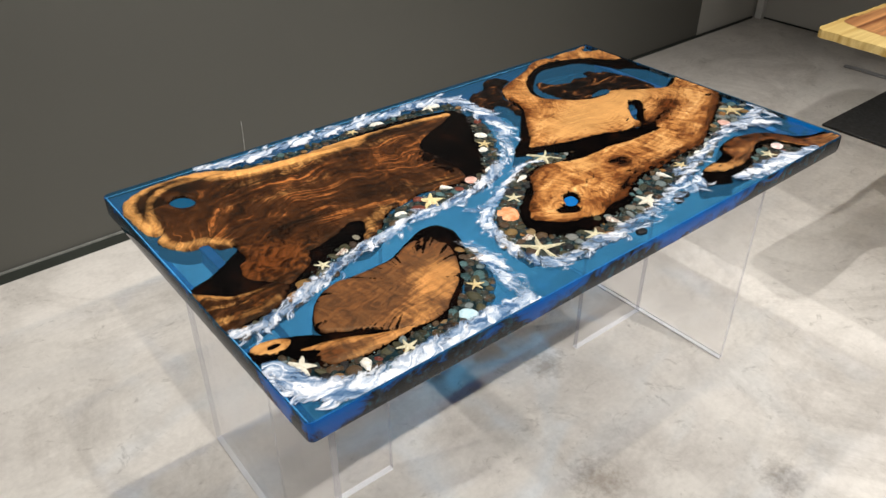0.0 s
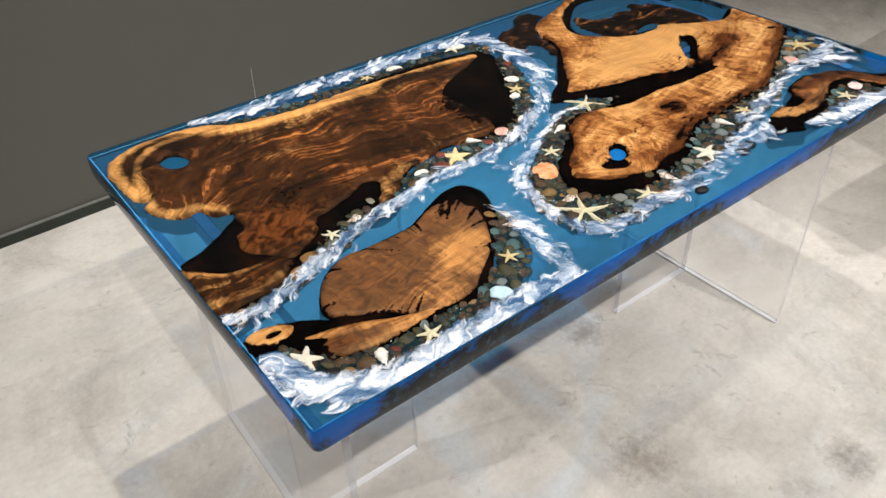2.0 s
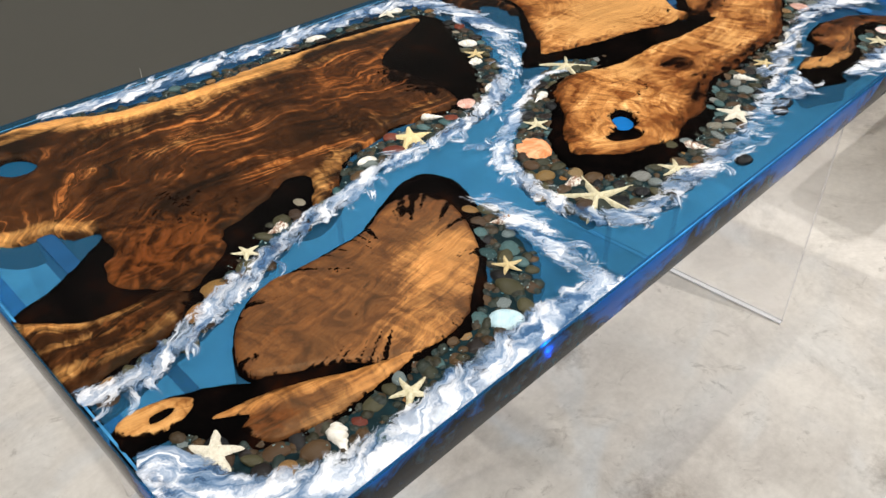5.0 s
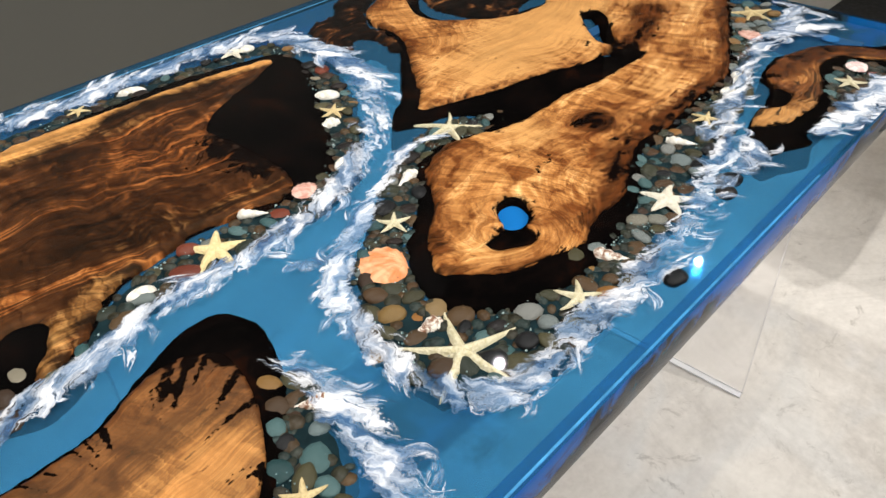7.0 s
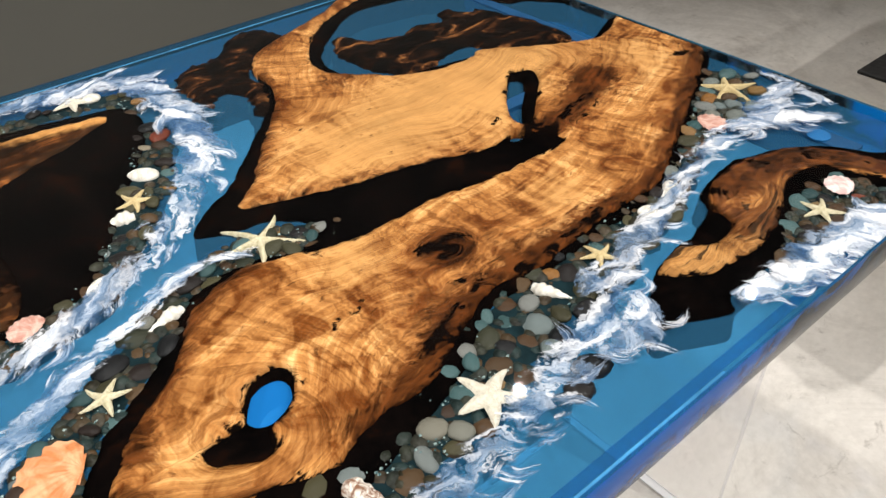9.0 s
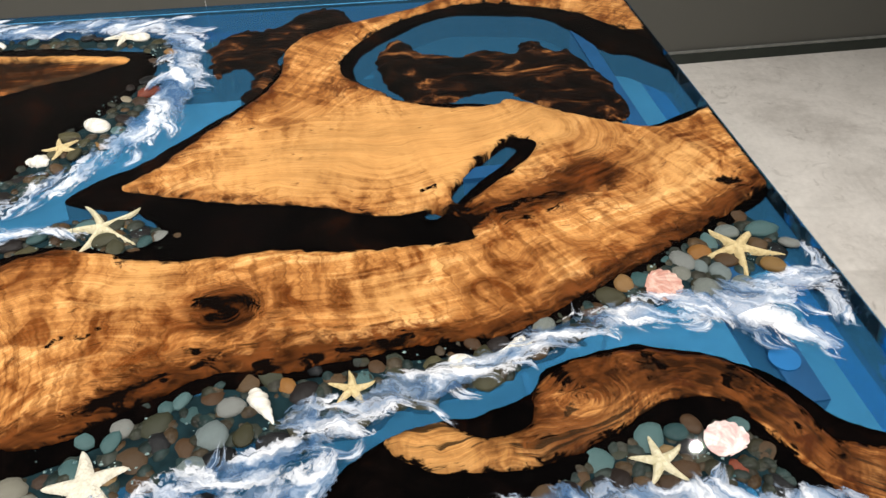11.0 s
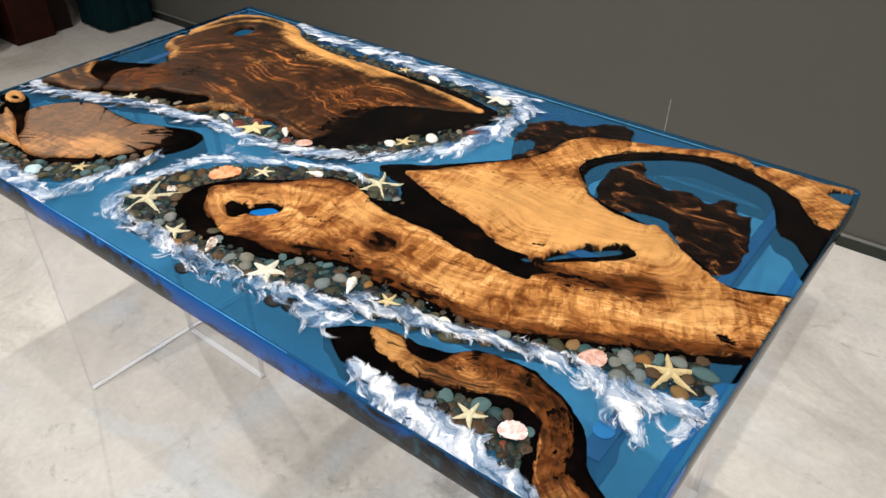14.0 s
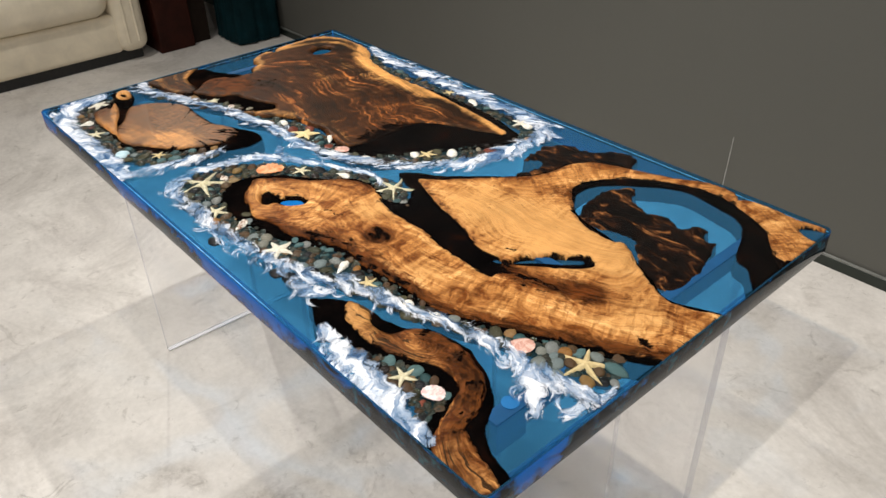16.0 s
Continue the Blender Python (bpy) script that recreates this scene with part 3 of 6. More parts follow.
WALNUT_HOLE = [(0.0999, 0.7347), (0.1202, 0.7454), (0.1364, 0.7387), (0.1476, 0.7204), (0.1467, 0.6972), (0.1325, 0.6836), (0.1122, 0.6884), (0.0989, 0.7086)]
CUP = [(0.122 + (x - 0.122) * 1.35, 0.714 + (y - 0.714) * 1.3) for x, y in WALNUT_HOLE]
KNOT = [(0.767 + 0.79 * 0.0245 * math.cos(a) - 0.61 * 0.0165 * math.sin(a), 0.209 + 0.61 * 0.0245 * math.cos(a) + 0.79 * 0.0165 * math.sin(a)) for a in (i * math.pi / 6 for i in range(12))]
WELL = [(0.767 + (x - 0.767) * 1.3, 0.209 + (y - 0.209) * 1.3) for x, y in KNOT]
DEEP = [(1.262, 0.482), (1.29, 0.47), (1.29, 0.45), (1.24, 0.40), (1.19, 0.35), (1.165, 0.335), (1.145, 0.345), (1.15, 0.375), (1.19, 0.415), (1.225, 0.455)]
def margin(d):
    return [(d, d), (LENGTH - d, d), (LENGTH - d, WIDTH - d), (d, WIDTH - d)]


part("blue_layer", blue_sheet(margin(0.0085), INLAY - 0.009, [DEEP, CUP, WELL]), None, table, "blue pigmented resin layer")
part("blue_layer", blue_sheet(margin(0.0025), UNDER + 0.006, [margin(0.03)]), None, table, "deep blue rim of the casting")
# thin pale strips just inside the edge, painting its highlight
for x0, y0, x1, y1 in ((0.0042, 0.0042, 0.0064, WIDTH - 0.0042), (0.0064, WIDTH - 0.0064, LENGTH - 0.0042, WIDTH - 0.0042), (0.0064, 0.0042, 1.04, 0.0064)):
    part("polished_rim", blue_sheet([(x0, y0), (x1, y0), (x1, y1), (x0, y1)], INLAY - 0.0055, (), RIM_GLINT), None, table, "pale blue strip painted as a highlight along the rim")
part("blue_layer", blue_sheet(DEEP, INLAY - 0.0125), None, table, "deep blue resin under the slot")
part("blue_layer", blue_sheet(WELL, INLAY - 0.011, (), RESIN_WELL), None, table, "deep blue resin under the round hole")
part("blue_layer", blue_sheet(CUP, INLAY - 0.010, (), RESIN_CUP), None, table, "blue resin under the knot hole, coloured dark as if in shade")


# wood inlays: outlines in the table's plane
def spine_flow(spines, eyes=()):
    """Places along and across the grain, which follows the nearest spine and rings round each eye (x, y, reach)."""
    lines = [open_curve(s, 0.006) for s in spines]

    def flow(co, d):
        best, out = np.full(len(co), 9.0), np.zeros((len(co), 3))
        for n, line in enumerate(lines):
            run = np.r_[0, np.cumsum(np.linalg.norm(np.diff(line, axis=0), axis=1))]
            for q in np.array_split(np.arange(len(co)), max(1, len(co) // 2000)):
                dd = np.linalg.norm(co[q][:, None] - line[None], axis=2)
                j = dd.argmin(1)
                tan = np.gradient(line, axis=0)[j]
                off = co[q] - line[j]
                side = np.sign(tan[:, 0] * off[:, 1] - tan[:, 1] * off[:, 0])
                dist = dd[np.arange(len(q)), j]
                near = dist < best[q]
                out[q[near], 0] = run[j][near] + n * 0.7
                out[q[near], 1] = (side * dist)[near] + n * 0.31
                best[q[near]] = dist[near]
        for x, y, reach in eyes:
            rad = np.hypot(co[:, 0] - x, co[:, 1] - y)
            w = 0.75 * np.exp(-((rad / reach) ** 2))
            out[:, 0] = out[:, 0] * (1 - w) + np.arctan2(co[:, 1] - y, co[:, 0] - x) * reach * 0.9 * w
            out[:, 1] = out[:, 1] * (1 - w) + rad * w
        return out
    return flow


def blobs(spots, edge_width=0.0, edge_gain=0.0, base=0.0):
    """A soft field: round spots (x, y, reach, gain) and a band along the rim."""
    def field(co, d):
        v = np.full(len(co), base)
        for x, y, reach, gain in spots:
            v = v + gain * np.exp(-(((co[:, 0] - x) ** 2 + (co[:, 1] - y) ** 2) / reach ** 2))
        if edge_width:
            v = v + edge_gain * np.clip(1 - d / edge_width, 0, 1) ** 0.8
        return np.clip(v, 0, 1)
    return field


def stripes(lines, base=0.0):
    """A soft field that is strong along lines: (points, half width, gain)."""
    def field(co, d):
        v = np.full(len(co), base)
        for points, wide, gain in lines:
            v = np.maximum(v, gain * np.exp(-(distance(co, [open_curve(points, 0.004)]) / wide) ** 2))
        return np.clip(v, 0, 1)
    return field


def both_of(f, g):
    return lambda co, d: np.clip(f(co, d) + g(co, d), 0, 1)


def cracks(field, x, y, reach, count, seed):
    """Adds dark splits that run in from the rim, pointing at (x, y)."""
    def both(co, d):
        turn = np.arctan2(co[:, 1] - y, co[:, 0] - x)
        split = np.array([noise.noise((a * count, seed, 0.5)) for a in turn])
        return np.clip(field(co, d) + np.clip(1 - d / reach, 0, 1) * np.clip((split - 0.2) * 14, 0, 1) * 1.1 * np.clip(0.35 + 1.6 * np.array([noise.noise((a * 5.0, seed, 3.5)) for a in turn]), 0, 1), 0, 1)
    return both


WALNUT_RIM = [(0.0134, 0.7593), (0.0408, 0.7961), (0.0854, 0.8174), (0.1413, 0.8196), (0.1849, 0.8169), (0.2255, 0.8027), (0.2763, 0.7681), (0.3239, 0.7577), (0.3542, 0.7481), (0.429, 0.7434), (0.5087, 0.7455), (0.5893, 0.7426), (0.6708, 0.7359), (0.7551, 0.7281), (0.8414, 0.7086), (0.7993, 0.6766), (0.7422, 0.6534), (0.6849, 0.6233), (0.6639, 0.5893), (0.6709, 0.5318), (0.6698, 0.4721), (0.6497, 0.4183), (0.5813, 0.4233), (0.538, 0.4341), (0.4927, 0.4234), (0.4442, 0.4155), (0.4079, 0.3891), (0.3826, 0.3665), (0.3472, 0.3508), (0.3371, 0.3528), (0.3624, 0.3832), (0.3736, 0.4096), (0.3524, 0.4253), (0.3139, 0.4076), (0.2663, 0.3919), (0.2339, 0.385), (0.2177, 0.3546), (0.1862, 0.332), (0.1466, 0.3172), (0.1274, 0.3476), (0.1021, 0.3769), (0.1072, 0.418), (0.1275, 0.4376), (0.1326, 0.4738), (0.1346, 0.4952), (0.1093, 0.5039), (0.092, 0.536), (0.0696, 0.535), (0.0473, 0.5495), (0.0228, 0.594), (0.0432, 0.6213), (0.0269, 0.628), (0.0156, 0.6638)]
WALNUT_ARM = [(-0.005, 0.402), (0.0218, 0.3777), (0.0533, 0.3494), (0.0929, 0.3397), (0.1294, 0.3397), (0.1517, 0.3123), (0.1334, 0.2956), (0.1039, 0.2749), (0.048, 0.2659), (0.0083, 0.2599), (-0.005, 0.2815), (-0.005, 0.3423)]
WALNUT_CHAR = [(0.0217, 0.7476), (0.049, 0.7896), (0.092, 0.8123), (0.1444, 0.8155), (0.1871, 0.8148), (0.223, 0.7975), (0.2703, 0.7635), (0.3462, 0.7472), (0.4236, 0.7486), (0.5137, 0.7542), (0.6013, 0.761), (0.7189, 0.76), (0.8133, 0.7425), (0.8724, 0.7172), (0.8614, 0.6396), (0.8013, 0.5471), (0.7471, 0.4642), (0.712, 0.4211), (0.6758, 0.4094), (0.6105, 0.4115), (0.5602, 0.4292), (0.4846, 0.4302), (0.4412, 0.4116), (0.4038, 0.3812), (0.3715, 0.3547), (0.329, 0.34), (0.2855, 0.3557), (0.2277, 0.3281), (0.178, 0.3084), (0.1029, 0.2729), (0.051, 0.256), (0.0043, 0.252), (-0.006, 0.2942), (0.0015, 0.406), (0.0534, 0.4306), (0.1012, 0.4599), (0.1342, 0.4837), (0.1401, 0.5061), (0.1156, 0.5164), (0.0992, 0.5477), (0.0762, 0.5476), (0.0591, 0.5601), (0.0377, 0.599), (0.0566, 0.6248), (0.0416, 0.6342), (0.0287, 0.6635), (0.023, 0.7011)]
ROUND_RIM = [(0.127, 0.1862), (0.1423, 0.2178), (0.1718, 0.2494), (0.2144, 0.2671), (0.257, 0.2652), (0.3096, 0.2623), (0.3511, 0.2682), (0.3945, 0.2869), (0.4309, 0.2849), (0.453, 0.2632), (0.4499, 0.2238), (0.4275, 0.1744), (0.4001, 0.1388), (0.3637, 0.1121), (0.3251, 0.0843), (0.2877, 0.0764), (0.2483, 0.0834), (0.2159, 0.0982), (0.2028, 0.1141), (0.1775, 0.1319), (0.1512, 0.1477), (0.13, 0.1635)]
ROUND_CHAR = [(0.1229, 0.1862), (0.1403, 0.2198), (0.1718, 0.2543), (0.2145, 0.2721), (0.26, 0.2692), (0.3126, 0.2702), (0.349, 0.2741), (0.3885, 0.2928), (0.442, 0.3154), (0.4824, 0.3115), (0.4974, 0.2799), (0.4852, 0.2336), (0.4578, 0.1842), (0.4122, 0.1388), (0.3636, 0.0962), (0.32, 0.0704), (0.2866, 0.0685), (0.2492, 0.0695), (0.2026, 0.0715), (0.1519, 0.0705), (0.1165, 0.0804), (0.0911, 0.0932), (0.0709, 0.116), (0.0507, 0.1525), (0.0304, 0.1624), (0.004, 0.1692), (0.0041, 0.1968), (0.0377, 0.2058), (0.0712, 0.198), (0.1087, 0.1783), (0.1249, 0.1635)]
BRANCH_RIM = [(0.0761, 0.1496), (0.1157, 0.1427), (0.1572, 0.1269), (0.2098, 0.1002), (0.2796, 0.0824), (0.2492, 0.0784), (0.2037, 0.0774), (0.158, 0.0754), (0.1216, 0.0833), (0.0962, 0.0952), (0.0872, 0.1199), (0.1004, 0.1289)]
RING_RIM = [(0.0123, 0.1998), (0.0132, 0.1811), (0.0325, 0.1693), (0.0599, 0.1673), (0.0762, 0.1812), (0.056, 0.1989), (0.0306, 0.2048)]
RING_HOLE = [(0.0356, 0.1811), (0.0488, 0.1782), (0.059, 0.1831), (0.0509, 0.189), (0.0387, 0.189)]
BURL_RIM = [(0.6471, 0.2017), (0.6621, 0.1789), (0.6791, 0.162), (0.7031, 0.145), (0.7362, 0.137), (0.7693, 0.1259), (0.7893, 0.1318), (0.8184, 0.1406), (0.8595, 0.1394), (0.8985, 0.1551), (0.9686, 0.1875), (1.0145, 0.1813), (1.0654, 0.1849), (1.1123, 0.1916), (1.166, 0.1922), (1.2098, 0.1948), (1.2824, 0.23), (1.3858, 0.2816), (1.481, 0.3342), (1.512, 0.3744), (1.512, 0.4905), (1.4764, 0.479), (1.4417, 0.4675), (1.4179, 0.4677), (1.3595, 0.4976), (1.2891, 0.5441), (1.2653, 0.5354), (1.2156, 0.5377), (1.1699, 0.5546), (1.1281, 0.5929), (1.1022, 0.6271), (1.0982, 0.6622), (1.1241, 0.7068), (1.1758, 0.758), (1.2453, 0.7964), (1.3049, 0.8029), (1.3466, 0.7979), (1.3168, 0.8328), (1.2622, 0.8292), (1.2105, 0.8014), (1.1369, 0.7727), (1.0682, 0.7448), (1.0343, 0.7013), (1.0244, 0.6371), (0.9984, 0.5866)]
BURL_RIM_2 = [(0.9535, 0.535), (0.9024, 0.4686), (0.8703, 0.4374), (0.9233, 0.4156), (0.9723, 0.3997), (1.0251, 0.3876), (1.078, 0.3736), (1.1248, 0.3556), (1.1626, 0.3632), (1.1795, 0.3592), (1.1993, 0.3196), (1.1913, 0.3098), (1.1336, 0.3102), (1.0678, 0.3135), (1.024, 0.3226), (0.9641, 0.3209), (0.9081, 0.3251), (0.8672, 0.3411), (0.8301, 0.352), (0.8021, 0.3482), (0.7609, 0.3257), (0.7358, 0.2893), (0.7036, 0.2618), (0.6794, 0.2431), (0.6633, 0.2244)]
BURL_HOLE = [(0.7677, 0.2309), (0.7837, 0.2338), (0.7937, 0.2249), (0.7906, 0.2091), (0.7755, 0.1913), (0.7535, 0.1825), (0.7474, 0.1667), (0.7383, 0.1627), (0.7243, 0.1697), (0.7083, 0.1817), (0.7094, 0.1945), (0.7254, 0.1965), (0.7415, 0.2004), (0.7526, 0.2162)]
BURL_SLOT = [(1.2652, 0.4678), (1.2791, 0.4687), (1.293, 0.4548), (1.28, 0.4314), (1.2572, 0.4109), (1.2363, 0.3933), (1.2153, 0.3757), (1.1934, 0.364), (1.1875, 0.3798), (1.2015, 0.4053), (1.2324, 0.4395)]
CORNER_RIM = [(1.3367, 0.8008), (1.3545, 0.8278), (1.4031, 0.8314), (1.4417, 0.8293), (1.4951, 0.8367), (1.4675, 0.8194), (1.4596, 0.802), (1.4893, 0.7844), (1.512, 0.7765), (1.512, 0.6724), (1.4824, 0.6882), (1.4567, 0.7176), (1.426, 0.7567), (1.3923, 0.7753)]
BURL_CHAR = [(0.8183, 0.4336), (0.8534, 0.4658), (0.8834, 0.4834), (0.9445, 0.5458), (0.9934, 0.5983), (1.0084, 0.6275), (1.0583, 0.7245), (1.1678, 0.7726), (1.2473, 0.8109), (1.3069, 0.8155), (1.3764, 0.7928), (1.4359, 0.7712), (1.512, 0.7512), (1.512, 0.5934), (1.4646, 0.6347), (1.4339, 0.6515), (1.4002, 0.7267), (1.3675, 0.7599), (1.3159, 0.7719), (1.2454, 0.7771), (1.1778, 0.7337), (1.1281, 0.6854), (1.1131, 0.6465), (1.1231, 0.6075), (1.1679, 0.5643), (1.2673, 0.5432), (1.3665, 0.5034), (1.4259, 0.4735), (1.512, 0.4974), (1.512, 0.3616), (1.4552, 0.3087), (1.3857, 0.2687), (1.2864, 0.219), (1.2068, 0.1839), (1.1072, 0.1797), (1.0075, 0.1734), (0.9576, 0.1736)]
BURL_CHAR_2 = [(0.8975, 0.1382), (0.8574, 0.1225), (0.7972, 0.1049), (0.7471, 0.0992), (0.6949, 0.1064), (0.6518, 0.1224), (0.6188, 0.1651), (0.6291, 0.2116), (0.6593, 0.253), (0.6956, 0.2796), (0.7278, 0.3051), (0.758, 0.3395), (0.7981, 0.362), (0.8382, 0.3618), (0.8882, 0.3498), (0.9132, 0.3655), (0.8883, 0.4029), (0.8383, 0.4178)]
DRIFT_RIM = [(1.093, 0.1072), (1.1089, 0.1131), (1.1348, 0.1169), (1.1487, 0.1068), (1.1646, 0.0988), (1.1865, 0.0986), (1.2014, 0.1094), (1.2095, 0.1323), (1.2315, 0.152), (1.2533, 0.1587), (1.2911, 0.1614), (1.3357, 0.1511), (1.3703, 0.1349), (1.3939, 0.1048), (1.4095, 0.0627), (1.4411, 0.0474), (1.4698, 0.0392), (1.512, 0.0237), (1.512, -0.005), (1.4437, -0.005), (1.4072, 0.0058), (1.3836, 0.034), (1.3631, 0.0781), (1.3434, 0.1062), (1.3146, 0.1105), (1.2908, 0.1067), (1.2609, 0.089), (1.2261, 0.0774), (1.1913, 0.0707), (1.1505, 0.072), (1.1247, 0.0781), (1.1048, 0.0912)]
DRIFT_CHAR = [(1.051, 0.0787), (1.069, 0.0955), (1.096, 0.1112), (1.1368, 0.1209), (1.1697, 0.1226), (1.2065, 0.1363), (1.2305, 0.1579), (1.2911, 0.1694), (1.3308, 0.1601), (1.3664, 0.1439), (1.397, 0.1227), (1.4245, 0.0796), (1.456, 0.0593), (1.512, 0.0417), (1.512, -0.005), (1.4338, -0.005), (1.3746, 0.0131), (1.3589, 0.0413), (1.3482, 0.0773), (1.3036, 0.0847), (1.2629, 0.0751), (1.237, 0.0663), (1.2001, 0.0516), (1.1484, 0.053), (1.1166, 0.0513), (1.1026, 0.0394), (1.0668, 0.0566), (1.0429, 0.0658)]
BARK_RIM = [(1.1619, 0.5595), (1.137, 0.6425), (1.142, 0.695), (1.1698, 0.7279), (1.1957, 0.686), (1.2276, 0.6742), (1.2504, 0.6692), (1.2842, 0.6827), (1.32, 0.6669), (1.3368, 0.696), (1.3566, 0.6939), (1.3755, 0.6675), (1.3923, 0.6694), (1.4062, 0.6313), (1.421, 0.5696), (1.4269, 0.5069), (1.413, 0.4805), (1.3863, 0.4846), (1.3417, 0.5095), (1.303, 0.5538), (1.2763, 0.5725), (1.2405, 0.5659), (1.2077, 0.5514)]
CRUST_RIM = [(0.9525, 0.6568), (0.9404, 0.721), (0.9634, 0.7635), (1.0133, 0.7731), (1.0312, 0.7885), (1.088, 0.8261), (1.119, 0.7824), (1.0662, 0.7487), (1.0323, 0.7042), (1.0204, 0.6372), (0.9934, 0.5885), (0.9805, 0.5983), (0.9934, 0.6518), (0.9684, 0.6762)]


def inlay(name, rims, material, label, drop=0.0, rough=0.0016, seed=0, holes=(), smooth_step=0.004, **more):
    loops = [clip_to_table(closed_curve(rims, smooth_step, rough, seed))] + [closed_curve(h, 0.003, 0.0008, seed + 9) for h in holes]
    me = slab_mesh(name, loops, INLAY - drop, UNDER + 0.006, material, **more)
    return part(name, me, material, table, label)


char_look = dict(grid=0.014, roll=0.004, lip=0.012, flare=0.003)
inlay("charred_edge", WALNUT_CHAR, CHAR, "black charred bark round the walnut slab", 0.003, 0.002, 1, [WALNUT_HOLE], **char_look)
inlay("charred_edge", ROUND_CHAR, CHAR, "black charred bark round the oval slab", 0.003, 0.002, 2, **char_look)
inlay("charred_edge", BURL_CHAR + BURL_CHAR_2, CHAR, "black charred bark round the golden slab", 0.003, 0.002, 3, [[(1.2605, 0.4655), (1.2728, 0.4524), (1.2513, 0.4269), (1.2244, 0.4038), (1.2023, 0.3808), (1.1876, 0.3635), (1.1698, 0.3492), (1.1577, 0.3552), (1.1673, 0.3735), (1.1869, 0.3969), (1.2021, 0.4176), (1.228, 0.4458)], KNOT], **char_look)
inlay("charred_edge", DRIFT_CHAR, CHAR, "black charred bark round the curved branch", 0.003, 0.002, 4, **char_look)

wood_look = dict(grid=0.007, roll=0.0025, lip=0.008, flare=0.004)
inlay("walnut_slab", WALNUT_RIM, WALNUT, "dark figured walnut slab with golden sapwood edge", 0, 0.0032, 11, [WALNUT_HOLE],
      attributes={"flow": spine_flow([[(0.031, 0.5883), (0.0613, 0.7432), (0.1627, 0.7822), (0.3553, 0.7152), (0.6075, 0.7058), (0.8584, 0.6862)], [(0.1021, 0.4522), (0.2543, 0.5111), (0.4564, 0.4918), (0.6678, 0.4624)]], [(0.1243, 0.7145, 0.07)]),
                  "sap": stripes([([(0.0187, 0.6464), (0.0125, 0.7237), (0.0306, 0.7816), (0.0865, 0.8203), (0.1474, 0.8254), (0.2032, 0.817)], 0.023, 1.1), ([(0.2032, 0.817), (0.2742, 0.7729), (0.3552, 0.7519), (0.4563, 0.7440), (0.5571, 0.7440)], 0.040, 1.35), ([(0.5571, 0.7465), (0.6878, 0.7368), (0.8384, 0.7105)], 0.02, 1.0),
                                  ([(0.031, 0.5853), (0.0401, 0.6523), (0.0522, 0.7113), (0.0785, 0.7616), (0.1292, 0.7869), (0.1932, 0.7823)], 0.012, 0.7), ([(0.0259, 0.5979), (0.0473, 0.5543), (0.092, 0.5399), (0.1326, 0.5011)], 0.016, 0.5),
                                  ([(0.3401, 0.3567), (0.3756, 0.3891), (0.4362, 0.4214)], 0.022, 0.42), ([(0.4362, 0.4185), (0.537, 0.4449), (0.6577, 0.433)], 0.016, 0.26), ([(0.1934, 0.6276), (0.3453, 0.6086), (0.5068, 0.6476)], 0.03, 0.22), ([(0.2441, 0.4916), (0.3352, 0.4624), (0.4261, 0.4576), (0.527, 0.4674)], 0.035, 0.22), ([(0.2237, 0.7052), (0.3048, 0.6861), (0.4563, 0.7009), (0.6276, 0.6865)], 0.03, 0.3)]),
                  "rust": blobs([(0.1833, 0.4133, 0.07, 0.55), (0.1224, 0.3936, 0.05, 0.4), (0.6076, 0.5893, 0.1, 0.25)]),
                  "burn": blobs([(0.6679, 0.5503, 0.06, 0.7), (0.2239, 0.4623, 0.06, 0.4), (0.1326, 0.4328, 0.025, 0.35), (0.6678, 0.4721, 0.05, 0.5), (0.3048, 0.4233, 0.03, 0.3), (0.2644, 0.589, 0.08, 0.15)], 0.004, 0.2)}, **wood_look)
inlay("walnut_arm", WALNUT_ARM, WALNUT, "dark walnut arm reaching the table's edge", 0, 0.003, 12,
      attributes={"flow": spine_flow([[(-0.02, 0.3344), (0.0511, 0.3052), (0.173, 0.3251)]]), "sap": stripes([([(0.0004, 0.3884), (0.0512, 0.3444), (0.102, 0.3328)], 0.011, 0.55), ([(0.0003, 0.2952), (0.0613, 0.2826), (0.1121, 0.2926)], 0.014, 0.5), ([(0.0004, 0.3394), (0.0715, 0.3131)], 0.009, 0.45)]), "rust": blobs([(0.0816, 0.3053, 0.05, 0.25)]), "burn": blobs([(0.1375, 0.3201, 0.02, 0.35)], 0.005, 0.35)}, **wood_look)
